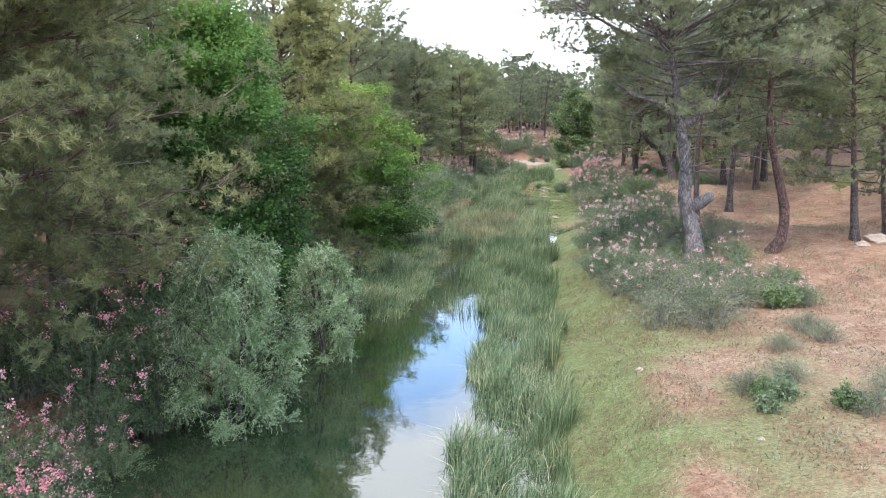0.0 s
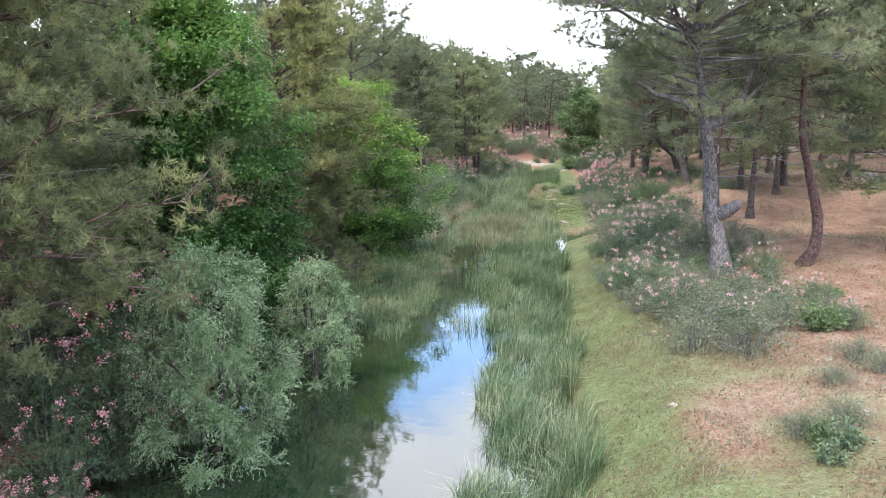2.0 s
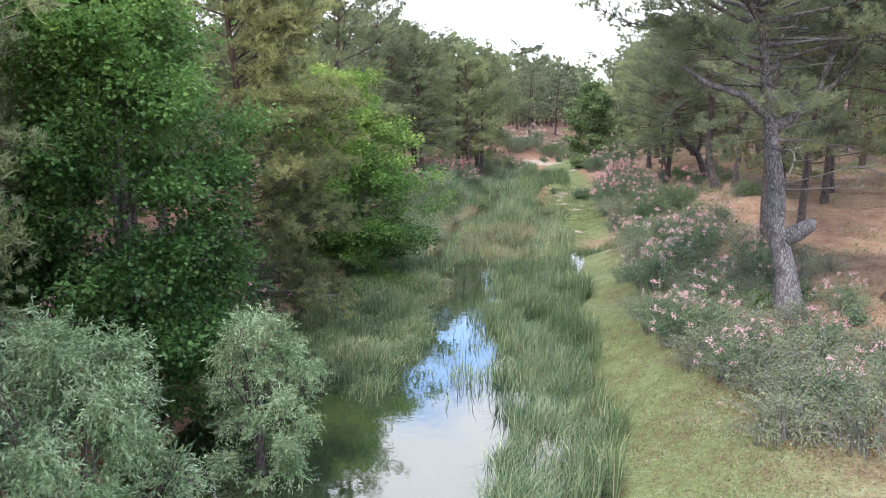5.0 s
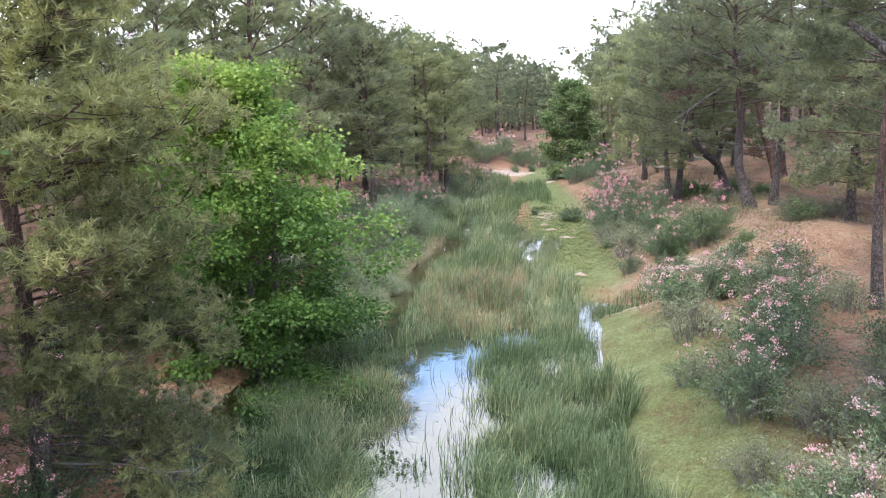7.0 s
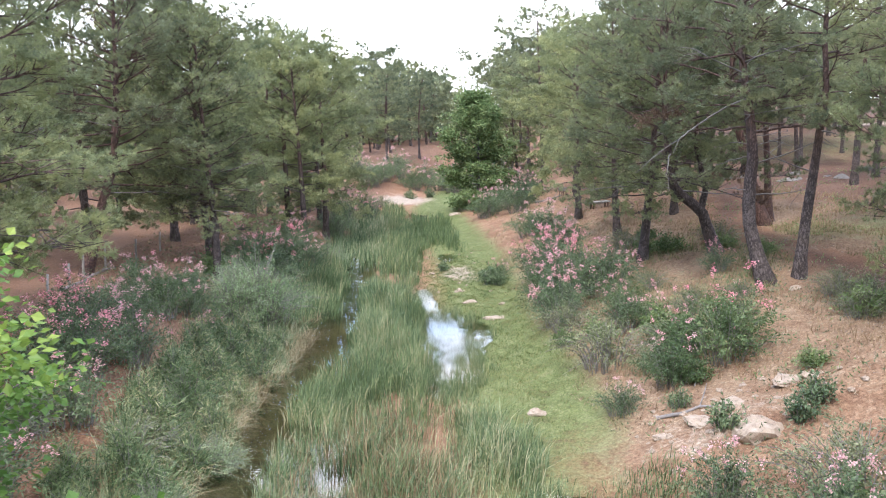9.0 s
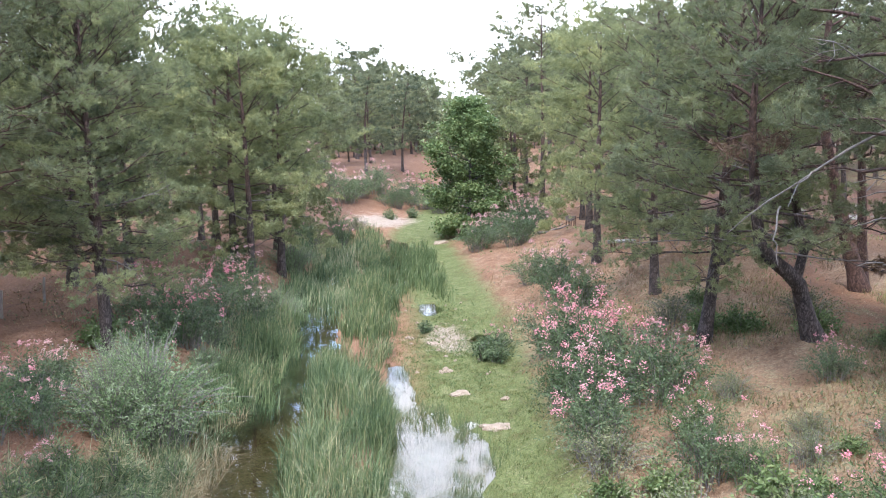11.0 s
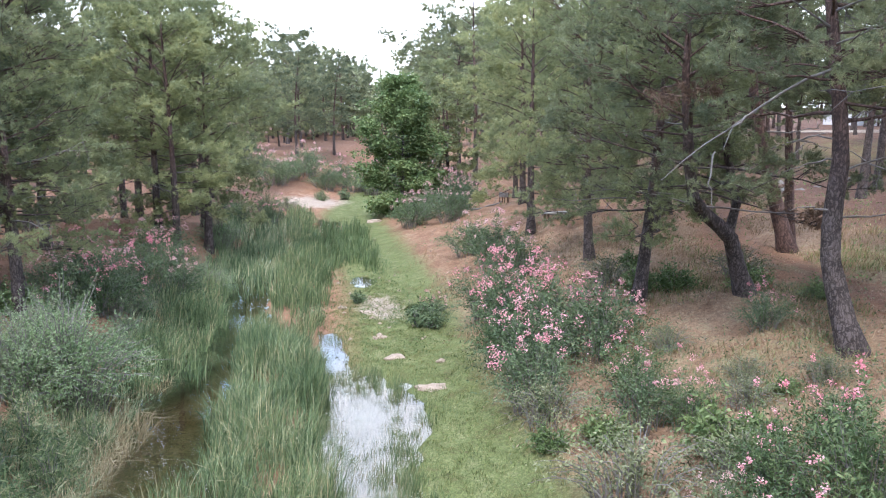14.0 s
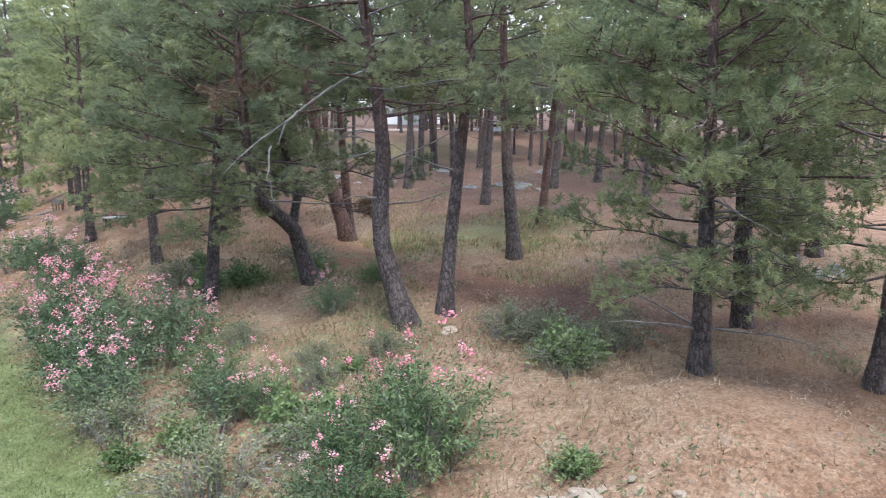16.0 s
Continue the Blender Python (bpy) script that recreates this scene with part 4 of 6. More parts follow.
twin_lean = pine("slim pine leaning away from the creek", 42, 12, 0.20, 0.42, 3.4, 34, 4.0, 0.155, 26, 0.15, 0.018,
                 D2((0, 0, 0), (0.03, -0.02, 1.0), (0.1, -0.06, 1.9), (0.3, -0.2, 4.2), (0.46, -0.3, 6.2), (0.36, -0.25, 7.8), (0.5, -0.2, 11.8)), M_BARK, None, 6)
stand(twin_lean, 12.9, 58.5)
crooked = pine("crooked pine whose trunk leans and forks over the slope", 43, 9.5, 0.25, 0.36, 4.3, 38, 4.0, 0.155, 26, 0.15, 0.018,
               D2((0, 0, 0), (-0.35, -0.1, 0.9), (-0.75, -0.3, 1.8), (-1.4, -0.4, 2.15), (-1.95, -0.5, 2.8), (-2.2, -0.6, 4.0), (-2.4, -0.6, 6.0), (-2.3, -0.6, 9.2)), M_BARK, None, 5, low_brown=1)
stand(crooked, 12.2, 64.0)
dry = Geo()
for k, (dx, dy, dz) in enumerate(((-3.4, -2.4, 5.5), (-3.0, -2.7, 5.7), (-3.8, -2.5, 5.3), (-2.6, -2.4, 5.5), (0.6, -1.2, 6.9))):
    rk = np.random.default_rng(140 + k)
    cc = np.array((dx, dy, dz)) + rk.standard_normal((13, 3)) * (0.24, 0.24, 0.13)
    needles(dry, rk, cc, np.repeat([[0, 0, -1.0]], 13, 0), 14, 0.28, 0.024)
part("dry_foliage", dry, M_BROWN, crooked, "hanging rust-brown dead needles")
part("limb", tube(Geo(), [(-2.2, -0.6, 4.6), (-2.6, -1.5, 5.3), (-3.3, -2.4, 5.7), (-3.9, -2.7, 5.6)], [0.07, 0.055, 0.035, 0.012], 6), M_BARK, crooked, smooth=True)
arm = tube(Geo(), [(-0.75, -0.3, 1.75), (-0.55, -0.25, 2.6), (-0.9, -0.2, 4.0), (-1.0, -0.2, 5.5)], [0.15, 0.13, 0.1, 0.05], 7, np.random.default_rng(4), 0.06)
part("second_stem", arm, M_BARK, crooked, smooth=True)
leaner = pine("pine with a strongly leaning dark reddish trunk", 44, 12, 0.27, 0.5, 3.6, 34, 4.0, 0.155, 26, 0.15, 0.018,
              D2((0, 0, 0), (-0.5, 0.1, 1.6), (-1.0, 0.2, 3.4), (-1.5, 0.3, 5.5), (-1.6, 0.3, 8), (-1.5, 0.3, 11.6)), M_BARKRED, None, 4)
stand(leaner, 16.3, 68.6)
GROUP = [(pine_c, 17.0, 69.6, 200, 0.95), (pine_b, 9.75, 65.7, 250, 0.92), (pine_a, 18.2, 61.7, 60, 0.95), (pine_c, 22.8, 65.2, 20, 0.9),
         (pine_b, 15.2, 49.0, 170, 0.85), (mid_b, 16.6, 79.0, 10, 0.95), (mid_b, 14.5, 75.5, 110, 0.95), (mid_b, 12.3, 88.8, 40, 0.9), (mid_b, 10.4, 80.0, 10, 0.9),
         (mid_b, 15.3, 87.0, 80, 0.95), (mid_b, 19.3, 96, 30, 1.0), (mid_c, 26.3, 78.8, 30, 1.0), (mid_c, 29.5, 82.0, 130, 1.0), (mid_a, 31.5, 61.5, 30, 1.0), (mid_c, 32.8, 83, 230, 1.0),
         (mid_a, 22, 88, 300, 1.0), (mid_b, 14.5, 99, 300, 0.9), (pine_b, 10.6, 72.5, 120, 0.85), (pine_b, 21.0, 54.0, 300, 0.95), (mid_b, 27, 58, 20, 0.95), (mid_c, 25, 71, 60, 1.0), (mid_c, 37, 75, 60, 1.0)]
park_pine = pine("low-branched pine with soft drooping light green needles", 45, 10.5, 0.2, 0.14, 3.4, 64, 6.0, 0.15, 18, 0.145, 0.018, None, M_BARK, M_NEEDLE_L, 22, inner=0.1)
stand(park_pine, 13.8, 51.7)
for kind, x, y, turn, sc in GROUP:
    stand(kind, x, y, turn, sc) if kind not in first else put(kind, x, y, turn, sc)
    first.setdefault(kind, kind)

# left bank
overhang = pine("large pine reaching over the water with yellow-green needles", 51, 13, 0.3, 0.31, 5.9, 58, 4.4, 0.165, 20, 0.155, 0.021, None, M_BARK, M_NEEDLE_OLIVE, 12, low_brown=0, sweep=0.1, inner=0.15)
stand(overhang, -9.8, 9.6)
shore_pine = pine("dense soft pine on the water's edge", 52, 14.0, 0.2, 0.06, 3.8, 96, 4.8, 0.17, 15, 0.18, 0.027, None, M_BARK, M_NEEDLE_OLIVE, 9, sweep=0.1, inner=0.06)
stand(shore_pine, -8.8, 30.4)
left_lean = pine("pine with a dark trunk leaning towards the creek", 53, 14.5, 0.27, 0.3, 5.4, 66, 3.4, 0.165, 22, 0.17, 0.022,
                 D2((0, 0, 0), (0.35, 0, 0.9), (0.6, 0.1, 2.0), (1.0, 0.1, 3.2), (1.7, 0.2, 5.2), (2.1, 0.2, 9.0), (2.3, 0.2, 14.2)), M_BARKRED, None, 5)
stand(left_lean, -13.3, 66.7, 0, 0.88)
# the first three pines are added out of view to shade the near bank
LEFT = [(pine_a, -11.6, 5.6, 130, 1.05), (mid_b, -14.8, 4.6, 30, 1.1), (pine_a, -13.0, 2.4, 250, 1.0), (mid_b, -12.2, 8.2, 210, 1.1), (mid_b, -11.6, 12.6, 200, 1.05), (mid_b, -12.6, 20.5, 10, 1.1), (mid_b, -13.2, 10.0, 70, 1.2), (mid_b, -16.0, 13.5, 270, 1.2), (mid_b, -17.5, 19.5, 100, 1.15), (pine_b, -11.5, 16.5, 30, 1.05), (pine_b, -13.5, 22, 10, 1.1), (mid_b, -13.5, 27.5, 220, 1.05), (pine_b, -15.2, 35.5, 80, 1.0), (pine_b, -11.4, 53.4, 200, 1.1), (mid_b, -16.5, 32.5, 150, 1.0),
        (pine_b, -12.5, 44.0, 60, 0.9), (mid_b, -14.5, 51.0, 260, 1.0), (pine_b, -8.1, 67.6, 20, 0.86), (pine_b, -8.9, 70.4, 140, 0.88), (mid_b, -11.9, 76, 200, 1.0), (mid_b, -14.5, 71, 20, 1.0), (mid_b, -13.5, 57.0, 120, 1.0),
        (mid_b, -6.9, 84.5, 20, 0.98), (mid_b, -5.8, 82.6, 90, 0.92), (mid_b, -4.8, 86.0, 190, 0.98), (mid_b, -12.4, 83, 130, 1.0), (mid_b, -10.2, 78, 40, 0.95), (mid_b, -8.8, 90, 290, 1.0), (mid_b, -5.5, 91, 10, 0.95), (mid_b, -11, 97, 80, 1.05), (mid_b, -16, 90, 80, 1.05), (mid_b, -7.5, 103, 150, 1.0),
        (mid_b, -21.2, 35.5, 40, 1.1), (mid_a, -17, 42, 140, 1.1), (mid_b, -19, 56, 240, 1.0), (mid_a, -17, 66, 30, 1.0), (mid_b, -24, 48, 10, 1.1), (mid_a, -18.6, 24, 90, 1.1), (mid_b, -20, 15, 190, 1.1)]
for kind, x, y, turn, sc in LEFT:
    put(kind, x, y, turn, sc)

# woods behind
rng = np.random.default_rng(77)
stood = [(x, y) for _, x, y, _, _ in RIGHT + GROUP + LEFT]
far_first = set()


def in_wood(x, y):
    """Where the wood grows: off the creek, the open flats and the track to the houses."""
    xl, xr = np.interp(y, Y_KEYS, X_LEFT), np.interp(y, Y_KEYS, X_RIGHT)
    if x < -0.72 * (y + 6) - 5 or (x < -30 and y < 110) or x < -55 or (x > 0.45 * (y + 5) + 6 and y < 46) or (y >= 46 and x > 2.3 * (y - 42) + 8):
        return False
    if y < 100 and xl - 13 < x < xr + 16 or xl - 4 < x < xr + 4:
        return False
    if 100 <= y < 124 and xl - 9 < x < xr + 6:
        return False
    return not (x > 34 and abs(math.atan2(x, y - 42) - 0.585) < 0.022)


count = tries = 0
while count < 235 and tries < 20000:
    tries += 1
    x, y = rng.uniform(-95, 110), rng.uniform(20, 185)
    if not in_wood(x, y):
        continue
    gap = 3.9 if x < 0 or y > 105 else 3.7
    if any((x - a) ** 2 + (y - b) ** 2 < gap * gap for a, b in stood):
        continue
    stood.append((x, y))
    d = math.hypot(x, y - 42) if y > 42 else abs(x)
    if d < 42:
        kind = (mid_a, mid_b)[rng.integers(2)] if x < 0 else (mid_a, mid_c)[rng.integers(2)]
    else:
        kind = (far_a, far_b, far_c)[rng.integers(3)] if x < 12 else (far_b, far_b, mid_c)[rng.integers(3)]
    sc = rng.uniform(0.8, 1.1) if kind in (mid_a, mid_b, mid_c) else rng.uniform(0.7, 0.94)
    if kind in (far_a, far_b, far_c) and kind not in far_first:
        far_first.add(kind)
        stand(kind, x, y, rng.uniform(0, 360), sc)
    else:
        put(kind, x, y, rng.uniform(0, 360), sc).rotation_euler[:2] = rng.normal(0, 0.04, 2)
    count += 1


for _ in range(46):
    a, d = rng.uniform(-0.34, 0.22), rng.uniform(84, 150)
    x, y = d * math.sin(a), 42 + d * math.cos(a)
    if in_wood(x, y) and not 4.0 < x < 12.0:
        put(far_c, x, y, rng.uniform(0, 360), rng.uniform(0.36, 0.6), label="young light green pine at the edge of the wood").rotation_euler[:2] = rng.normal(0, 0.03, 2)


def far_woods():
    """The closed edge of the wood on the far slopes: hundreds of crowns and stems that nobody could count."""
    r = np.random.default_rng(91)
    leaf, stem = Geo(), Geo()
    for k in range(820):
        a, d = r.uniform(-0.72, 1.35), r.uniform(118, 250)
        x, y = d * math.sin(a), 42 + d * math.cos(a)
        if abs(a - 0.585) < 0.05 and d < 190:
            continue
        if k >= 520:                                # more wood, added mostly out of view to block low sky light at left
            x, y, a = r.uniform(-75, -19), r.uniform(-30, 115), -1.0
            if x > max(-0.72 * (y + 6) - 4, -31):
                continue
        z, tall = gz(x, y), r.uniform(9, 14)
        tube(stem, [(x, y, z - 0.5), (x + r.uniform(-0.5, 0.5), y, z + tall * 0.8)], [0.25, 0.1], 3)
        n = 60
        low = 0.5 if a < 0.35 else 0.66             # crowns down to the ground but for the open wood by the houses
        o = unit(r.standard_normal((n, 3))) * r.uniform(0.5, 1.0, (n, 1)) ** 0.5
        c = np.array((x, y, z + tall * low)) + o * (3.4, 3.4, tall * (1 - low))
        needles(leaf, r, c, o * 0.6 + (0, 0, 0.3), 5, 0.95, 0.42, 1.0)
    ob = base("far_woods", "closed pine woods on the far slopes, with unseen light-blocking woods at left", "woods")
    tagged(ob, kind="stuff")
    part("stemwork", stem, M_BARK, ob)
    part("crown", leaf, M_NEEDLE, ob)


far_woods()

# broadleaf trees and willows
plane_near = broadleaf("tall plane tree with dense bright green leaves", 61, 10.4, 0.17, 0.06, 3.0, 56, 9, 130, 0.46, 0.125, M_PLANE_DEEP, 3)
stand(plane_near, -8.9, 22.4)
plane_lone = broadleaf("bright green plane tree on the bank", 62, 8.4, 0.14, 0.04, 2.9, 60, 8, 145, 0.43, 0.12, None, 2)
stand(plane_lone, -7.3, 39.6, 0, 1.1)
plane_far = broadleaf("narrow green plane tree at the bend of the creek", 63, 9.6, 0.16, 0.05, 2.7, 44, 8, 75, 0.5, 0.2, M_FRESH)
stand(plane_far, 6.6, 99.5)
willow_big = willow("round silvery willow leaning over the water", 64, 5.7, 1.65, 3000, 22, 0.10)
stand(willow_big, -5.8, 14.3)
willow_small = willow("smaller silvery willow at the water's edge", 65, 4.5, 1.2, 1300, 20, 0.10)
stand(willow_small, -4.9, 19.9)

# ---------------------------------------------------------------- shrubs
ole_pink = bush("oleander_bush", "oleander bush crowded with pink blossoms", "bush", 71, 2.2, 1.7, 140, 40, 0.125, 0.037, M_OLE, M_PINK, 22, 0.13, group="oleanders")
ole_pale = bush("oleander_bush", "oleander bush with pale faded pink blossoms", "bush", 72, 1.9, 1.7, 120, 36, 0.13, 0.038, M_OLE, M_PALEPINK, 14, 0.12, group="oleanders")
ole_dark = bush("oleander_bush", "oleander bush with shade-darkened green leaves and few pink blossoms", "bush", 73, 2.4, 1.7, 150, 44, 0.12, 0.034, M_OLE_SHADED, M_PINK, 9, 0.13, group="oleanders")
brush = bush("grey_shrub", "low grey-green shrub with fine twigs", "bush", 74, 1.3, 1.5, 130, 30, 0.08, 0.03, M_GREYBUSH, bare=0.34, group="grey shrubs")
fresh = bush("green_shrub", "leafy green shrub on dry ground", "bush", 75, 1.0, 0.8, 80, 26, 0.13, 0.06, M_FRESH, bare=0.2, group="green shrubs")
small = bush("small_shrub", "small upright dark green shrub", "bush", 76, 0.75, 0.45, 40, 20, 0.11, 0.04, M_OLE, bare=0.15, group="small shrubs")
silver = bush("willow_shrub", "dense rounded silvery green willow shrub", "bush", 77, 2.3, 1.75, 400, 38, 0.085, 0.024, M_WILLOW, bare=0.1)

cane = bush("giant_reed", "tall clump of leafy blue-green giant reed", "reeds", 78, 1.9, 0.75, 110, 26, 0.28, 0.022, M_REED, bare=0.12, group="giant reeds", droop=0.5)

BUSHES = {
    ole_pink: [(-7.7, 9.3, 30, 0.7), (-7.2, 8.2, 130, 0.8), (-7.6, 72.2, 10, 1.0), (5.3, 60.9, 90, 0.9), (6.8, 64.4, 40, 1.1), (-9.7, 53.0, 60, 0.9), (-8.3, 55.6, 60, 0.8), (-8.3, 10.2, 0, 0.7), (-7.6, 8.6, 90, 0.65), (5.6, 62.5, 20, 1.0), (6.2, 66.0, 70, 1.1), (6.0, 69.0, 200, 0.95), (-6.6, 71.0, 30, 1.0), (-9.2, 54.0, 0, 1.0), (-9.9, 56.0, 50, 0.9), (-6.2, 75.5, 140, 1.0),
               (11.0, 60.9, 0, 0.5), (-5.5, 78, 10, 0.9)],
    ole_dark: [(-8.1, 12.2, 10, 0.75), (-7.6, 13.6, 80, 0.7), (-9.2, 13.8, 20, 1.0), (-8.2, 15.4, 140, 0.9), (-7.4, 11.2, 200, 0.55), (-3.9, 97.0, 10, 0.8), (-4.8, 101.0, 70, 0.9), (-2.6, 104.5, 30, 0.8), (-2.2, 100.0, 120, 0.7), (-7.0, 68.2, 30, 0.7), (-6.6, 71.0, 100, 0.8), (-8.2, 29.0, 160, 0.6), (-7.9, 33.8, 10, 0.5), (-9.2, 21.4, 10, 1.1), (-10.4, 24.4, 60, 1.1), (-9.6, 27.6, 110, 1.0), (-9.6, 33.6, 170, 0.9), (-11.4, 30.4, 30, 1.1), (-12.0, 18.6, 30, 1.1), (-11.2, 21.6, 30, 1.2), (5.4, 64.3, 50, 0.8), (6.6, 67.6, 150, 0.9), (8.3, 53.3, 150, 1.0), (9.0, 54.9, 60, 0.65), (-9.3, 28.0, 30, 0.9), (-8.6, 30.0, 100, 0.7), (-8.8, 9.0, 150, 1.0), (-8.0, 14.6, 0, 1.2), (-8.6, 17.0, 80, 1.2), (-9.8, 19.6, 150, 1.1), (7.6, 54.4, 40, 0.7), (6.6, 52.8, 120, 0.7), (-8.6, 60.5, 50, 0.8), (7.4, 60.0, 0, 0.7), (-11.0, 13.5, 200, 1.1), (7.6, 57.8, 200, 0.55)],
    ole_pale: [(6.7, 21.6, 20, 0.6), (8.3, 22.7, 100, 0.6), (5.2, 23.8, 170, 0.65), (9.7, 21.4, 60, 0.5), (7.4, 24.9, 10, 0.7), (4.4, 27.2, 200, 0.7), (6.0, 25.0, 140, 0.6), (-7.9, 61.6, 50, 0.7), (-6.9, 59.4, 110, 0.6), (-9.2, 50.6, 10, 0.8), (4.2, 28.6, 10, 0.75), (5.6, 36.0, 70, 0.9), (7.4, 39.4, 20, 0.9), (6.3, 43.8, 30, 0.8), (8.4, 31.8, 80, 0.6), (5.3, 46.0, 80, 0.7), (9.4, 93, 10, 1.3), (6.4, 92.0, 70, 1.1), (9.8, 97.5, 10, 1.3), (-2.2, 117, 30, 1.5), (0.4, 121, 40, 1.6), (3.4, 122, 80, 1.6), (6.2, 117, 90, 1.5), (12.6, 122, 90, 1.5), (-5.6, 123.5, 10, 1.5), (8.8, 125, 10, 1.6), (-9.6, 61.0, 10, 0.9), (-9.0, 58.0, 70, 0.9), (-6.6, 79.5, 60, 1.0), (-6.0, 81, 160, 1.0), (9.2, 45.6, 0, 0.7), (8.2, 34.0, 0, 0.75), (-8.5, 51.5, 60, 0.9), (5.2, 27.0, 0, 0.8), (4.6, 33.5, 40, 0.85), (6.4, 38.0, 80, 0.95), (5.0, 42.5, 120, 0.75), (7.5, 42.0, 160, 0.9), (6.2, 31.0, 200, 0.8), (8.6, 36.0, 240, 0.8), (7.0, 58.5, 280, 0.8), (7.6, 63.0, 0, 1.1), (8.2, 74.0, 40, 1.0),
               (7.9, 76.5, 80, 1.2), (7.5, 80.0, 30, 1.0), (8.5, 90.5, 10, 1.1), (7.6, 94.5, 90, 1.2), (10.6, 100.0, 30, 1.2), (-7.8, 70.5, 120, 1.0), (-8.4, 62.5, 160, 0.85), (-10.2, 58.5, 20, 0.8), (-7.2, 73.5, 20, 1.0),
               (2.0, 118.5, 0, 1.3), (5.0, 119.5, 50, 1.3), (-1.0, 119, 100, 1.2), (7.5, 121, 150, 1.3), (-3.4, 121, 200, 1.2), (10.5, 118, 10, 1.2), (-5.0, 76.5, 70, 0.9), (-8.3, 64.0, 70, 0.7), (-12.5, 38.5, 0, 0.9), (-13.4, 40.5, 90, 0.9),
               (-10.6, 41.6, 190, 0.8), (-9.0, 44.0, 50, 0.8), (5.0, 52.0, 0, 0.5), (6.6, 54.2, 50, 0.55), (-11.6, 36.8, 20, 0.8), (7.2, 103, 20, 1.0), (4.3, 70.8, 20, 0.6), (9.4, 29.0, 150, 0.6), (4.0, 36.2, 10, 0.5), (9.8, 24.6, 60, 0.5), (-8.8, 47.5, 10, 0.9), (-10.6, 48.5, 110, 0.9)],
    brush: [(12.3, 53.7, 20, 0.75), (13.0, 54.3, 140, 0.7), (8.8, 57.6, 30, 0.6), (9.9, 56.0, 100, 0.5), (6.39, 14.10, 20, 0.50), (7.40, 14.62, 90, 0.55), (9.01, 18.47, 40, 0.55), (7.86, 16.83, 10, 0.40), (10.4, 57.4, 20, 0.5), (9.4, 58.8, 150, 0.5), (8.9, 61.6, 60, 0.6), (-1.2, 106.0, 60, 1.0), (-6.4, 57.2, 80, 0.7), (5.9, 21.6, 40, 1.0), (6.9, 22.6, 130, 0.9), (6.4, 28.4, 200, 0.9), (7.2, 30.8, 10, 0.8), (9.6, 22.4, 60, 0.7), (8.4, 12.2, 10, 0.55), (9.3, 13.4, 70, 0.6), (9.2, 17.6, 100, 0.5), (-8.9, 32.0, 30, 0.8), (8.6, 24.4, 90, 0.9), (4.7, 25.0, 20, 0.9), (7.8, 27.4, 20, 0.9), (5.8, 32.6, 60, 1.0), (4.7, 35.0, 60, 0.9), (8.0, 41.4, 60, 1.1), (9.9, 36.0, 10, 0.9), (10.5, 33.6, 70, 0.6), (5.3, 59.8, 30, 0.9), (13.0, 56.2, 10, 0.8), (-9.6, 49.4, 10, 1.1), (9.8, 68.4, 10, 0.9), (8.6, 66.6, 10, 0.9), (13.2, 66.0, 10, 0.9), (-8.4, 35.8, 10, 0.8), (5.3, 20.2, 0, 0.95), (6.7, 20.0, 60, 1.05), (7.8, 21.6, 130, 0.9), (5.6, 23.4, 180, 1.0), (7.0, 24.0, 30, 1.0), (5.0, 29.2, 10, 1.0), (7.6, 33.4, 100, 1.0), (7.2, 45.0, 30, 1.25), (8.8, 43.2, 80, 1.2),
            (5.6, 55.6, 50, 1.25), (6.6, 36.6, 10, 0.9), (7.4, 55.2, 10, 0.9), (6.1, 26.0, 150, 1.0), (9.4, 33.0, 100, 0.7), (13.6, 55.4, 40, 0.9), (14.2, 54.0, 100, 0.8), (-6.9, 50.5, 0, 1.0), (4.8, 39.6, 0, 1.0), (9.4, 40.6, 60, 0.9), (4.0, 30.9, 60, 0.7)],
    cane: [(-5.95, 46.2, 10, 0.95), (-6.95, 47.0, 70, 0.9), (-5.85, 48.4, 130, 1.05), (-6.65, 49.4, 200, 1.0), (-5.65, 50.4, 40, 1.0), (-6.55, 51.6, 90, 1.05), (-5.45, 52.4, 150, 0.95), (-6.25, 53.6, 230, 1.1), (-7.15, 52.6, 20, 0.9),
           (-5.25, 54.6, 60, 0.9), (-5.95, 55.8, 110, 1.05), (-6.95, 55.0, 170, 0.9), (-5.05, 56.9, 250, 0.95), (-5.95, 58.0, 10, 1.0), (-6.85, 57.6, 80, 0.85), (-4.95, 59.0, 140, 0.9), (-5.75, 60.2, 190, 1.0), (-4.75, 61.0, 30, 0.75), (-6.65, 59.6, 120, 0.8), (-7.65, 48.6, 60, 0.8)],
    fresh: [(8.4, 56.4, 30, 0.7), (9.6, 57.6, 80, 0.5), (6.0, 58.2, 60, 0.9), (11.0, 66.0, 40, 1.0), (12.8, 64.8, 90, 0.9), (13.6, 62.6, 50, 0.7), (-9.8, 40.2, 40, 1.0), (9.4, 50.8, 60, 0.6), (-8.2, 27.9, 60, 1.1), (6.8, 44.0, 60, 1.0), (6.6, 13.6, 0, 0.55), (8.9, 21.3, 50, 0.95), (5.3, 44.2, 80, 0.9), (10.3, 67.0, 20, 0.9), (-8.4, 68.0, 90, 1.1), (9.6, 22.6, 140, 0.6), (12.6, 54.0, 30, 1.1), (7.0, 52.6, 60, 0.8), (7.6, 56.4, 30, 1.2), (10.6, 25.4, 50, 0.5), (8.0, 12.6, 10, 0.6), (-8.6, 25.8, 10, 1.2), (-7.6, 19.6, 70, 1.2), (7.3, 30.0, 40, 0.8), (5.0, 58.8, 40, 0.7), (11.2, 69.8, 40, 0.8)],
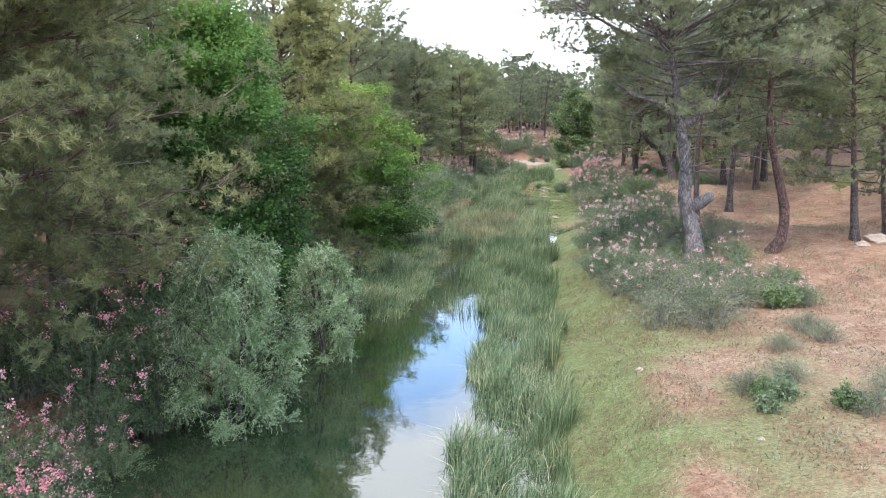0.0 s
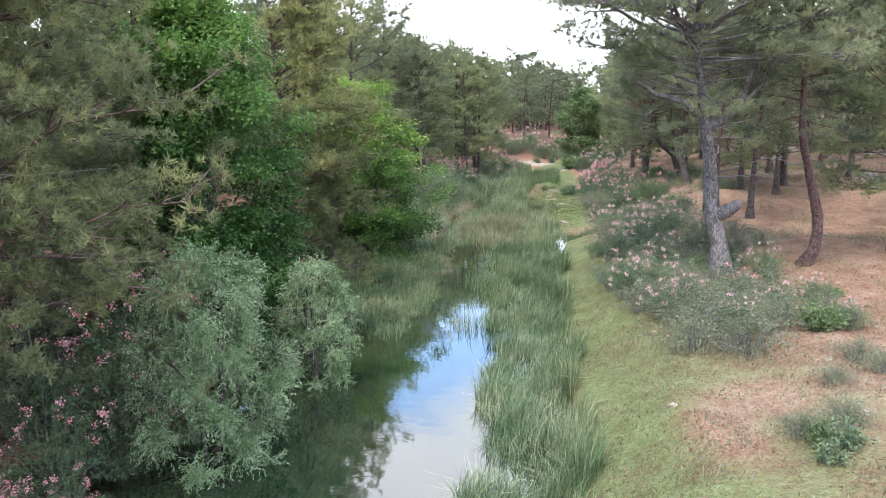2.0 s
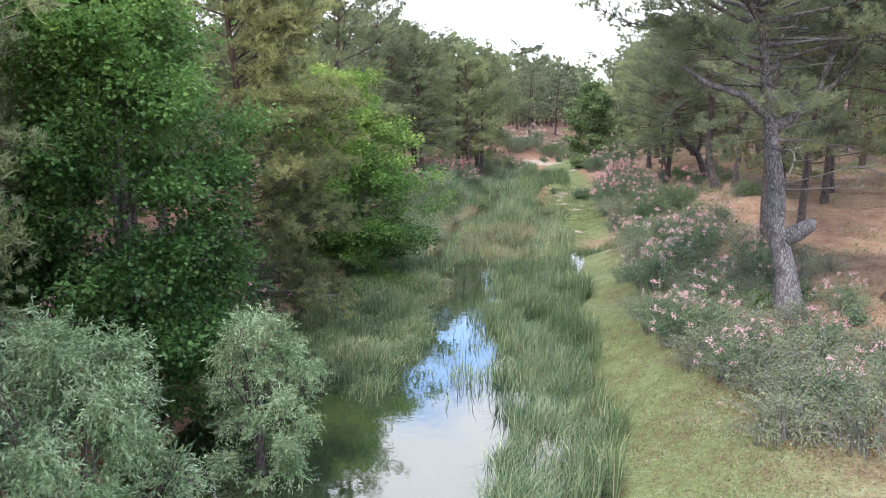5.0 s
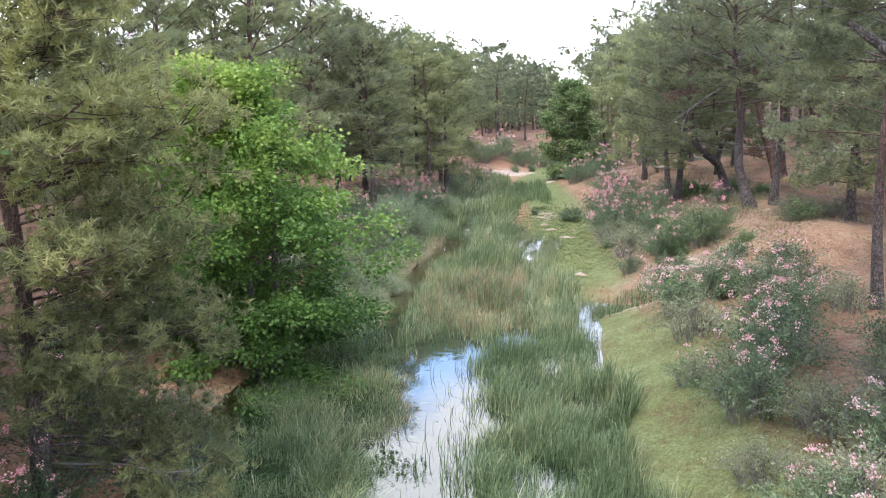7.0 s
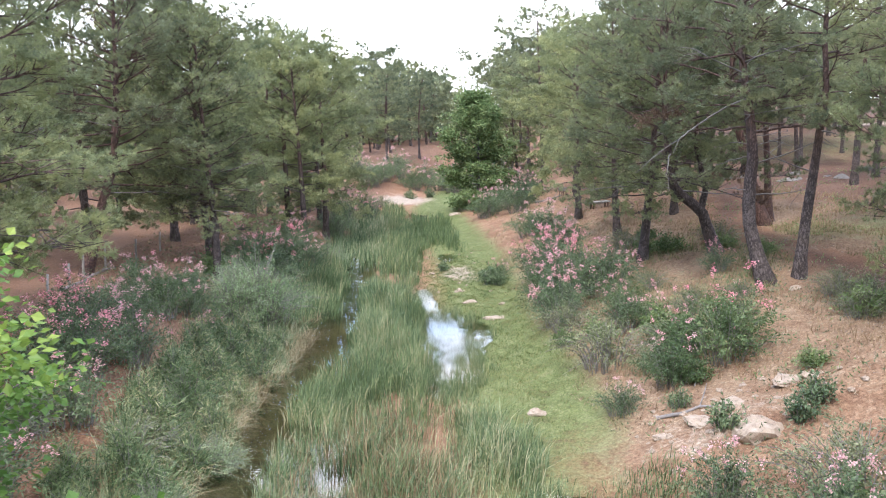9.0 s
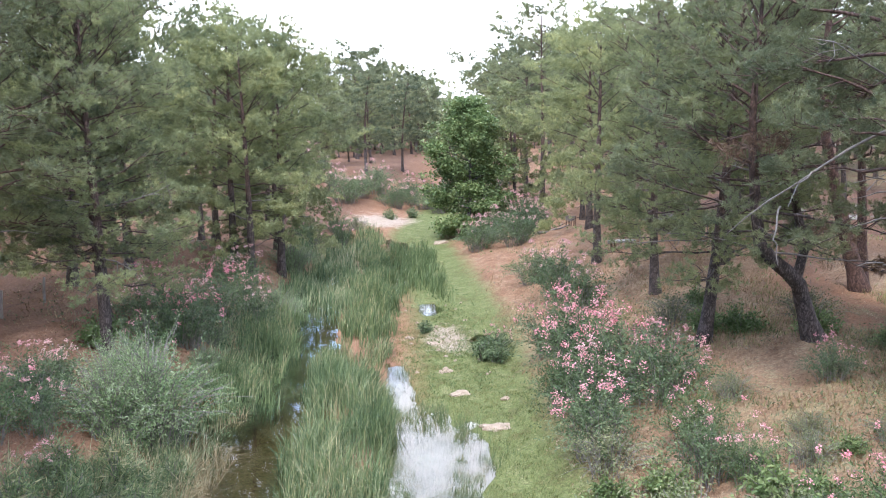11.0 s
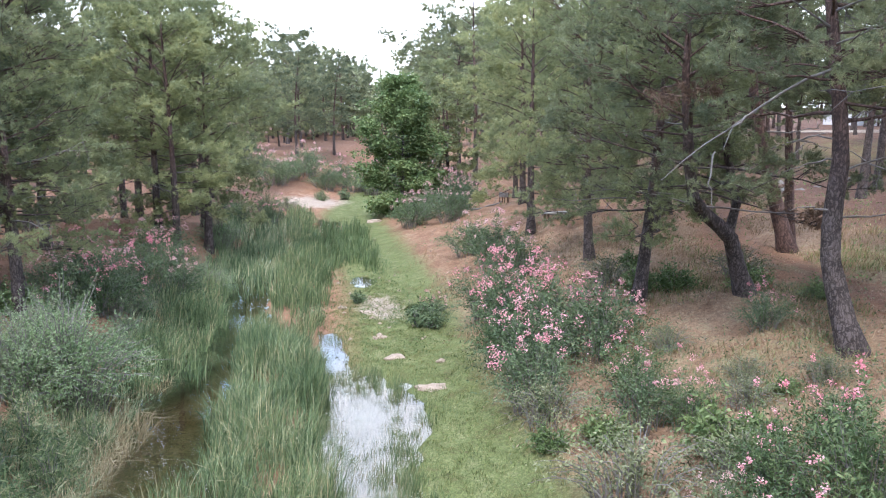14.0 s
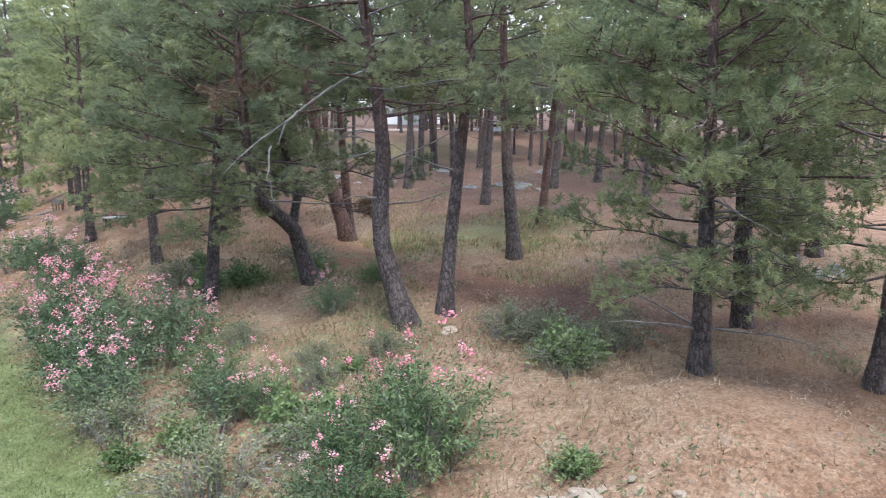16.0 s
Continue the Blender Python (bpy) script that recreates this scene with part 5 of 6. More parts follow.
    small: [(6.5, 12.9, 0, 0.9), (6.9, 13.4, 100, 1.0), (6.5, 49.0, 0, 1.1), (8.0, 48.6, 60, 1.1), (8.5, 49.0, 140, 1.2), (6.2, 51.2, 200, 0.9), (8.3, 26.2, 20, 1.0), (8.8, 30.6, 20, 1.2), (9.2, 27.6, 130, 1.0), (-12.0, 57.5, 10, 1.0), (-11.0, 65.8, 70, 1.3), (2.0, 74.5, 70, 0.9), (3.9, 70.2, 10, 1.4), (4.2, 70.0, 110, 1.2), (1.5, 112, 10, 1.6), (3.4, 113, 60, 1.6)],
    silver: [(-5.6, 69.6, 20, 0.45), (-5.5, 67.7, 100, 0.45), (-5.9, 72.6, 60, 0.5), (-6.3, 63.8, 90, 0.95), (-4.2, 78.5, 60, 0.8), (-5.6, 48.0, 60, 0.6), (-6.4, 53.4, 20, 0.6), (-5.7, 63.4, 0, 1.3), (-6.6, 62.8, 60, 1.0), (-5.0, 50.8, 30, 0.5), (-7.0, 66.0, 30, 0.75), (-4.4, 87.5, 0, 0.9)],
}
for kind, spots in BUSHES.items():
    for k, (x, y, turn, sc) in enumerate(spots):
        (stand if k == 0 else put)(kind, x, y, turn, sc, 0.05)

# ---------------------------------------------------------------- reeds and grass
rr = np.random.default_rng(5)


def patch(n, x0, x1, y0, y1, keep=None, level=True):
    p = scatter(rr, n, x0, x1, y0, y1)
    edge = np.minimum(p[:, 1] - y0, y1 - p[:, 1]) / (0.22 * (y1 - y0)) + 0.35 * np.sin(p[:, 0] * 2.7 + y0)
    p = p[edge > rr.random(len(p)) * 0.9]
    p[:, 0] += 0.2 * np.sin(p[:, 1] * 0.9) + 0.14 * np.sin(p[:, 1] * 2.3)
    if keep is not None:
        p = p[keep(p[:, 0], p[:, 1])]
    z = height(p[:, 0], p[:, 1])
    return p, np.maximum(z, -0.3)


def clumpy(x, y, k=1.0, level=0.0):
    return np.sin(x * 2.1 * k + 0.7 * y) + np.sin(y * 1.7 * k - x) + np.sin(x * 4.3 + y * 3.7) * 0.6 + rr.normal(0, 0.5, len(x)) > level


CHANNEL_Y, CHANNEL_X = (46.0, 49.5, 52.0, 56.0, 60.5, 63.5, 67.0), (-5.0, -4.75, -4.5, -4.1, -3.35, -2.95, -2.3)


def off_channel(x, y):
    """Clear of the narrow brown side channel."""
    wide = 0.62 * smooth(46, 49, y) * (1 - smooth(63.5, 66, y))
    return np.abs(x - np.interp(y, CHANNEL_Y, CHANNEL_X)) > wide * rr.uniform(0.75, 1.05, len(x))


BEDS = [  # count, x0, x1, y0, y1, height, material, lean
    (11000, -0.1, 1.9, 2, 23, 1.35, M_REEDBLUE, 0.45), (4500, 1.5, 2.3, 5, 30, 1.35, M_REED, 0.3), (9000, -0.3, 2.0, 18, 33, 1.25, M_REEDBLUE, 0.5),
    (11000, -0.9, 2.3, 30, 45, 1.25, M_REED, 0.4), (4500, -6.3, -3.3, 24, 33, 1.0, M_REED, 0.3), (11000, -7.4, -3.4, 29, 45, 0.95, M_REED, 0.6),
    (5500, -3.9, 2.4, 42.5, 53, 1.3, M_REED, 0.4), (5500, -3.9, 2.4, 42.5, 53.5, 1.25, M_REEDBLUE, 0.6), (2200, -3.4, 0.4, 43, 53, 1.4, M_STRAW, 0.4), (4500, -3.6, 0.1, 52.5, 58.5, 1.4, M_REED, 0.4), (4500, -2.1, 0.3, 57, 72, 1.45, M_REED, 0.4), (4500, -2.2, 0.3, 57, 72, 1.3, M_REEDBLUE, 0.6), (2800, -1.2, 0.9, 72, 84, 1.3, M_REED, 0.3), (4500, -5.0, -3.0, 64.5, 79, 1.4, M_REED, 0.3),
    (2500, -0.5, 0.9, 83, 92, 1.1, M_REED, 0.3), (4500, -4.6, -0.8, 76, 97, 1.4, M_REEDBLUE, 0.5), (1800, -1.2, 0.6, 90, 104, 1.2, M_REED, 0.4), (2000, 1.2, 3.6, 80, 98, 1.2, M_REED, 0.3),
    (9000, -7.6, -4.9, 42, 60, 1.3, M_REEDBLUE, 0.7), (4500, -7.0, -4.6, 43, 61, 1.1, M_DRYREED, 0.9), (2200, -4.9, -3.9, 57, 66, 0.8, M_DRYREED, 1.0), (3500, -6.2, -4.2, 56, 64, 1.2, M_REEDBLUE, 0.7), (1500, -5.0, -3.2, 24, 29, 0.5, M_DRYREED, 1.4), (900, -6.6, -4.8, 12.2, 14.2, 0.35, M_DRYREED, 2.2), (1500, 2.2, 5.4, 45.2, 49.0, 0.5, M_REED, 0.6),
    (900, -1.6, -0.4, 24, 41, 1.1, M_REED, 0.15), (220, -2.4, -1.2, 26, 40, 1.1, M_REED, 0.12), (350, -0.9, 0.6, 54, 62, 0.8, M_REED, 0.15), (3500, -1.2, 2.4, 31, 43, 1.2, M_REEDBLUE, 0.4), (7000, -0.7, 2.3, 25, 38, 1.2, M_REED, 0.4), (2600, -7.4, -3.6, 26, 38, 1.0, M_REEDBLUE, 0.6), (9000, -7.2, -3.0, 24.5, 37, 1.1, M_REED, 0.7), (5000, -6.9, -3.6, 33, 44, 1.1, M_REED, 0.6), (1500, -3.9, -3.0, 33, 43, 0.7, M_DRYREED, 0.9), (2600, -5.6, -4.7, 46, 60, 1.0, M_DRYREED, 1.0), (2200, -5.6, -4.2, 64, 76, 0.8, M_DRYREED, 0.9), (2200, -5.8, -4.2, 64, 78, 1.1, M_REEDBLUE, 0.7)]
for n, x0, x1, y0, y1, tall, mat, lean in BEDS:
    p, z = patch(int(n * 1.75), x0, x1, y0, y1, lambda x, y: clumpy(x, y, 1.0, -1.0) & off_channel(x, y))
    name, lab = ("dry_reeds", "bleached dry reeds along the water") if mat in (M_DRYREED, M_STRAW) else ("reeds", "dense green reeds standing in shallow water")
    lump = 0.85 + 0.16 * np.sin(2.3 * p[:, 0] + 1.1 * p[:, 1]) + 0.13 * np.sin(3.1 * p[:, 1] - 1.7 * p[:, 0])
    tall_each = 0.84 * tall * lump * rr.uniform(0.45, 1.15, len(p))
    half = rr.random(len(p)) < 0.55
    wide = 0.017 if y0 < 60 else 0.024
    blades_of(name, lab, "reeds", p[half], z[half], rr, tall_each[half], wide, mat, lean)
    blades_of(name, lab, "reeds", p[~half], z[~half], rr, tall_each[~half] * 0.95, wide, mat, lean + 0.75)

edge_y = rr.uniform(45.5, 62.5, 1000)
p = np.stack([np.interp(edge_y, CHANNEL_Y, CHANNEL_X) - rr.uniform(0.55, 1.25, len(edge_y)), edge_y], -1)
blades_of("dry_reeds", "bent dry reed stalks along the side channel", "reeds", p, np.maximum(height(p[:, 0], p[:, 1]), -0.2), rr, 0.85, 0.02, M_DRYREED, 1.3, wind=(0.4, -0.1))

# short grass and straw
p, z = patch(22000, -0.4, 4.2, 52, 82, lambda x, y: (height(x, y) < 0.03) & (height(x, y) > -0.2) & clumpy(x, y, 1.3, 0.7))
blades_of("marsh_grass", "thin marsh grass standing in shallow water", "grass", p, z, rr, 0.38, 0.012, M_REED, 0.4, 1)
tuft = scatter(rr, 320, 0.0, 2.4, 53.5, 66)
tuft = tuft[height(tuft[:, 0], tuft[:, 1]) < 0.03]
p = np.repeat(tuft, 46, 0) + rr.normal(0, 0.10, (len(tuft) * 46, 2))
blades_of("sedge", "small sedge tufts standing in the shallow pool", "grass", p, height(p[:, 0], p[:, 1]), rr, 0.34, 0.014, M_REED, 0.5, 1)
p, z = patch(40000, 2.6, 13, 7, 32, lambda x, y: clumpy(x, y, 0.8, -0.4))
blades_of("dry_litter", "dry stalks, needles and crumbs on the soil", "litter", p, z - 0.005, rr, 0.055, 0.03, M_LITTER, 2.5, 1)
p, z = patch(40000, 4.5, 20, 46, 70, lambda x, y: clumpy(x, y, 0.8, -0.3))
blades_of("dry_litter", "dry needles and crumbs under the pines", "litter", p, z - 0.005, rr, 0.06, 0.035, M_LITTER, 2.5, 1)
p, z = patch(16000, -14, -6.8, 46, 80, lambda x, y: clumpy(x, y, 0.8, -0.3))
blades_of("dry_litter", "leaf litter on the sloping bank", "litter", p, z - 0.005, rr, 0.06, 0.05, M_BROWN, 2.5, 1)
p, z = patch(26000, 2.2, 7.0, 7, 34, lambda x, y: (x < 2.6 + rr.exponential(1.2, len(x))) & clumpy(x, y, 0.6, -0.2))
blades_of("grass", "short green grass beside the reeds", "grass", p, z - 0.01, rr, 0.10, 0.02, M_GRASS, 0.9, 1)
p, z = patch(60000, 0.4, 4.8, 50, 80, lambda x, y: height(x, y) > 0.0)
blades_of("grass", "bright green marsh grass on the flat", "grass", p, z - 0.01, rr, 0.085, 0.014, M_GRASS, 0.8, 1)
p, z = patch(30000, 3.5, 20, 8, 48, lambda x, y: clumpy(x, y, 0.5, 0.6))
blades_of("dry_grass", "dry straw-coloured grass on reddish soil", "grass", p, z - 0.01, rr, 0.22, 0.018, M_STRAW, 0.9, 1)
p, z = patch(44000, 5.0, 24, 48, 84, lambda x, y: clumpy(x, y, 0.5, -0.3) & (trail_at(x, y) < 0.3))
blades_of("dry_grass", "dry straw-coloured grass under the pines", "grass", p, z - 0.01, rr, 0.25, 0.022, M_STRAW, 0.9, 1)
p, z = patch(20000, 8, 25, 58, 71, lambda x, y: clumpy(x, y, 0.5, 0.4) & (trail_at(x, y) < 0.3))
blades_of("grass", "patchy green grass under the pines", "grass", p, z - 0.01, rr, 0.22, 0.025, M_GRASS, 0.8, 1)
p, z = patch(9000, -13, -7, 24, 90, lambda x, y: clumpy(x, y, 0.5, 1.0))
blades_of("dry_grass", "sparse dry grass on the bank", "grass", p, z - 0.01, rr, 0.22, 0.022, M_STRAW, 0.9, 1)

# ---------------------------------------------------------------- low growth on the banks


def undergrowth(name, label, spots, rng, per, r, tall, leaf, wide, mat):
    """Low leafy weeds in loose clumps round the given spots."""
    n = len(spots)
    c = np.repeat(spots, per, 0) + rng.standard_normal((n * per, 2)) * r
    z = height(c[:, 0], c[:, 1])
    at = np.c_[c, z + rng.random(len(c)) ** 1.5 * tall]
    g = Geo()
    leaves(g, rng, at, rng.standard_normal((len(c), 3)) * (1, 1, 0.4) + (0, 0, 0.8), leaf, wide, 0.5)
    return tagged(new(name, g.mesh(name, mat)), label, "weeds", kind="stuff")


rr = np.random.default_rng(15)


def spots_in(n, x0, x1, y0, y1, level, k=0.5):
    p = scatter(rr, n, x0, x1, y0, y1)
    p = p[clumpy(p[:, 0], p[:, 1], k, level)]
    xr, xl = np.interp(p[:, 1], Y_KEYS, X_RIGHT), np.interp(p[:, 1], Y_KEYS, X_LEFT)
    return p[(p[:, 0] > xr + 0.6) | (p[:, 0] < xl - 0.5)]


undergrowth("weeds", "low grey-green weeds on dry soil", spots_in(1500, 4, 18, 9, 48, 0.3), rr, 14, 0.16, 0.22, 0.10, 0.035, M_GREYBUSH)
undergrowth("weeds", "low green weeds under the pines", spots_in(520, 4.5, 26, 49, 92, 0.5), rr, 16, 0.22, 0.25, 0.12, 0.045, M_FRESH)
undergrowth("weeds", "low grey-green weeds between the bushes", spots_in(420, 4.5, 11, 46, 80, 0.0), rr, 18, 0.25, 0.4, 0.13, 0.04, M_GREYBUSH)
undergrowth("weeds", "grey-green weeds on the slope under the pines", spots_in(520, 6.5, 14, 54, 64, 0.0), rr, 18, 0.3, 0.32, 0.10, 0.03, M_GREYBUSH)
undergrowth("weeds", "dark green weeds in the shade of the wood", spots_in(700, 15, 46, 60, 105, 0.1), rr, 14, 0.35, 0.28, 0.16, 0.05, M_FRESH)
undergrowth("weeds", "weeds and seedlings round the grey shrubs", spots_in(420, 4, 11, 17, 34, -0.2), rr, 16, 0.28, 0.5, 0.08, 0.03, M_GREYBUSH)
undergrowth("weeds", "dark green weeds on the shaded bank", spots_in(700, -12, -6.2, 10, 46, -0.4), rr, 20, 0.28, 0.45, 0.14, 0.06, M_OLE)
undergrowth("weeds", "scattered weeds on the bank", spots_in(420, -13, -5.6, 46, 92, 0.3), rr, 16, 0.25, 0.35, 0.13, 0.045, M_GREYBUSH)
undergrowth("weeds", "marsh plants on the wet flat", scatter(rr, 120, 0.8, 4.4, 66, 84), rr, 12, 0.12, 0.4, 0.14, 0.03, M_FRESH)
undergrowth("dry_twigs", "fallen dry twigs and cones on the soil", spots_in(900, 3.5, 24, 9, 90, -0.5), rr, 5, 0.3, 0.03, 0.22, 0.018, M_DEAD)
undergrowth("dry_leaves", "fallen dry needles and leaves", spots_in(700, -14, -6, 24, 90, -0.6), rr, 9, 0.35, 0.03, 0.14, 0.05, M_STRAW)

# ---------------------------------------------------------------- stones


def rock(label, seed, mat, flat=0.6, group=""):
    rng = np.random.default_rng(seed)
    bm = bmesh.new()
    bmesh.ops.create_icosphere(bm, subdivisions=3, radius=0.5)
    off = Vector(rng.uniform(0, 50, 3))
    for v in bm.verts:
        k = 1 + 0.45 * noise.noise(v.co * 2.2 + off) + 0.2 * noise.noise(v.co * 6 + off) + 0.1 * noise.noise(v.co * 15 + off)
        v.co = Vector((v.co.x * k * 1.2, v.co.y * k, max(-0.25, v.co.z * k * flat)))
    me = bpy.data.meshes.new("rock")
    bm.to_mesh(me)
    bm.free()
    me.materials.append(mat)
    return tagged(new("rock", me), label, "rock", group)


rock_pale = [rock("pale limestone rock on the gravel bank", 1, M_ROCK, 0.7, "stones"), rock("flat pale limestone slab", 2, M_ROCK, 0.35, "stones"), rock("small rounded pale stone", 3, M_ROCK, 0.8, "stones")]
rock_grey = [rock("grey rubble stone under the pines", 4, M_DARKROCK, 0.7, "rubble"), rock("flat grey rubble stone", 5, M_DARKROCK, 0.45, "rubble")]
STONES = [(0, 7.1, 48.6, 0.95), (1, 4.34, 70.6, 0.35), (1, 3.3, 64.1, 0.8), (1, 6.2, 49.8, 0.6), (1, 7.2, 50.2, 0.75), (1, 8.6, 50.4, 0.7), (1, 9.1, 50.2, 0.6), (1, 5.4, 49.9, 0.4), (0, 3.0, 53.2, 0.45), (1, 2.6, 66.8, 0.5),
          (2, 2.4, 69.3, 0.35), (1, 2.2, 72.8, 0.5), (2, 3.9, 66.2, 0.25), (1, 12.4, 57.6, 0.45), (0, 15.6, 31.2, 0.9), (1, 16.3, 31.0, 1.1), (2, 14.8, 30.6, 0.5), (2, 4.2, 16.2, 0.2), (1, 4.6, 98.0, 1.0), (1, 3.2, 97.5, 0.8), (0, -2.4, 68.8, 0.5)]
rs = np.random.default_rng(8)
for _ in range(60):
    STONES.append((2 if rs.random() < 0.8 else 0, rs.uniform(4.6, 9.8), rs.uniform(48.0, 51.5), rs.uniform(0.06, 0.2)))
for _ in range(26):
    STONES.append((2, rs.uniform(1.2, 4.2), rs.uniform(66, 82), rs.uniform(0.08, 0.2)))
for _ in range(26):
    STONES.append((2, rs.uniform(4.2, 13), rs.uniform(10, 34), rs.uniform(0.06, 0.2)))
used = set()
for k, x, y, sc in STONES:
    f = put if k in used else stand
    used.add(k)
    f(rock_pale[k], x, y, rs.uniform(0, 360), sc, 0.06 * sc)
used = set()
for cx, cy, n in ((30, 75.5, 13), (24.6, 89, 9), (21.8, 94, 9), (18.6, 90.5, 8), (35, 87.5, 9), (27, 84, 8), (38, 82, 8), (22.5, 54.5, 5)):
    for _ in range(n):
        k = int(rs.integers(2))
        f = put if k in used else stand
        used.add(k)
        f(rock_grey[k], cx + rs.normal(0, 1.5), cy + rs.normal(0, 0.9), rs.uniform(0, 360), rs.uniform(0.35, 1.1), 0.08)

# ---------------------------------------------------------------- made things


def box_bm(sx, sy, sz, at=(0, 0, 0), bevel=0.01, turn=None):
    bm = bmesh.new()
    bmesh.ops.create_cube(bm, size=1.0)
    bmesh.ops.scale(bm, vec=(sx, sy, sz), verts=bm.verts)
    if bevel:
        bmesh.ops.bevel(bm, geom=bm.edges[:], offset=bevel, segments=1, affect="EDGES")
    if turn is not None:
        bmesh.ops.transform(bm, matrix=turn, verts=bm.verts)
    bmesh.ops.translate(bm, vec=at, verts=bm.verts)
    return bm


def solid(name, bm, mat, parent, label=""):
    me = bpy.data.meshes.new(name)
    bm.to_mesh(me)
    bm.free()
    me.materials.append(mat)
    return part(name, me, None, parent, label)


def bench():
    e = base("park_bench", "low bench with a grey slab seat on dark legs", "bench")
    solid("seat", box_bm(1.35, 0.42, 0.07, (0, 0, 0.46), 0.012), M_CONCRETE, e)
    solid("backrest", box_bm(1.35, 0.05, 0.16, (0, 0.2, 0.40), 0.01), M_CONCRETE, e)
    for x in (-0.5, 0.5):
        for y in (-0.15, 0.15):
            solid("leg", box_bm(0.07, 0.07, 0.5, (x, y, 0.18), 0.008), M_BROWNWOOD, e)
        solid("brace", box_bm(0.05, 0.3, 0.05, (x, 0, 0.12), 0.006), M_BROWNWOOD, e)
    return e


stand(bench(), 12.0, 81.5, 18)


def grill():
    e = base("picnic_grill", "small weathered picnic grill box on wooden legs", "grill")
    tray = solid("tray", box_bm(0.34, 0.42, 0.05, (0, 0, 0.36), 0.006), M_WOOD, e)
    for x, y, sx, sy in ((-0.16, 0, 0.025, 0.42), (0, 0.2, 0.29, 0.025), (0, -0.2, 0.29, 0.025)):
        solid("side_board", box_bm(sx, sy, 0.2, (x, y, 0.49), 0.005), M_WOOD, e)
    for x in (-0.13, 0.13):
        for y in (-0.17, 0.17):
            solid("leg", box_bm(0.045, 0.045, 0.42, (x, y, 0.14), 0.004), M_BROWNWOOD, e)
    solid("handle_bar", box_bm(0.34, 0.04, 0.04, (0.32, 0, 0.52), 0.004), M_IRON, e)
    solid("prop", box_bm(0.04, 0.04, 0.6, (0.48, 0, 0.23), 0.004), M_IRON, e)
    return e


g1 = grill()
stand(g1, 9.75, 48.0, -25, 0.92)
put(g1, 12.2, 93.0, 40, 1.1)


def fence():
    e = base("wire_fence", "old fence of grey posts with sagging wire", "fence")
    pts = [(-13.0, 62.0), (-13.05, 64.2), (-13.2, 66.2), (-12.9, 68.0), (-12.3, 70.4), (-11.9, 73.0)]
    for x, y in pts:
        g = tube(Geo(), [(x, y, gz(x, y) - 0.3), (x + 0.02, y, gz(x, y) + 0.45), (x + 0.05, y + 0.02, gz(x, y) + 0.95), (x + 0.05, y + 0.02, gz(x, y) + 0.96)], [0.055, 0.05, 0.045, 0.01], 7)
        part("post", g, M_WOOD, e, smooth=True)
    for h in (0.35, 0.75):
        path = []
        for (x0, y0), (x1, y1) in zip(pts, pts[1:]):
            for t in (0, 0.5):
                x, y = x0 + (x1 - x0) * t, y0 + (y1 - y0) * t
                path.append((x + 0.04, y, gz(x, y) + h - (0.06 if t else 0)))
        part("wire", tube(Geo(), path, [0.008] * len(path), 4), M_IRON, e)
    return e


fence()


def log(x, y, length, r, turn, label="grey fallen log lying on the soil"):
    rng = np.random.default_rng(int(x * 10) % 97 + 3)
    e = base("fallen_log", label, "log")
    d = np.array((math.cos(radians(turn)), math.sin(radians(turn))))
    t = np.linspace(-0.5, 0.5, 8) * length
    p = [(x + d[0] * k, y + d[1] * k, gz(x + d[0] * k, y + d[1] * k) + r * 0.7) for k in t]
    part("stem", tube(Geo(), p, r * np.linspace(1.1, 0.6, 8), 8, rng, 0.06), M_DEAD, e, smooth=True)
    b0 = np.array(p[5])
    part("side_branch", tube(Geo(), [b0, b0 + (0.2, 0.25, 0.25), b0 + (0.35, 0.5, 0.4)], [r * 0.4, r * 0.3, 0.01], 5), M_DEAD, e)
    return e


log(11.0, 92.4, 2.2, 0.07, 20)
log(-11.5, 92, 3.5, 0.13, 30)
log(6.2, 50.6, 1.4, 0.05, -20, "bare twisted branch under a bush")
log(-12.9, 66.0, 5.0, 0.07, 85, "thin log along the fence")
log(-5.2, 11.9, 1.8, 0.04, 12, "driftwood branch at the waterline")

# car between the trunks
M_CAR, _n, _l, _b = material("silver_car_paint")
_b.inputs["Base Color"].default_value = (0.42, 0.45, 0.48, 1)
_b.inputs["Metallic"].default_value, _b.inputs["Roughness"].default_value = 0.6, 0.3
M_GLASS, _n, _l, _b = material("dark_car_glass")
_b.inputs["Base Color"].default_value = (0.02, 0.025, 0.03, 1)
_b.inputs["Roughness"].default_value = 0.06
M_TYRE = surface("tyre_rubber", [(0.3, (0.012, 0.012, 0.012)), (0.7, (0.03, 0.03, 0.03))], 20, 80, 0.2)


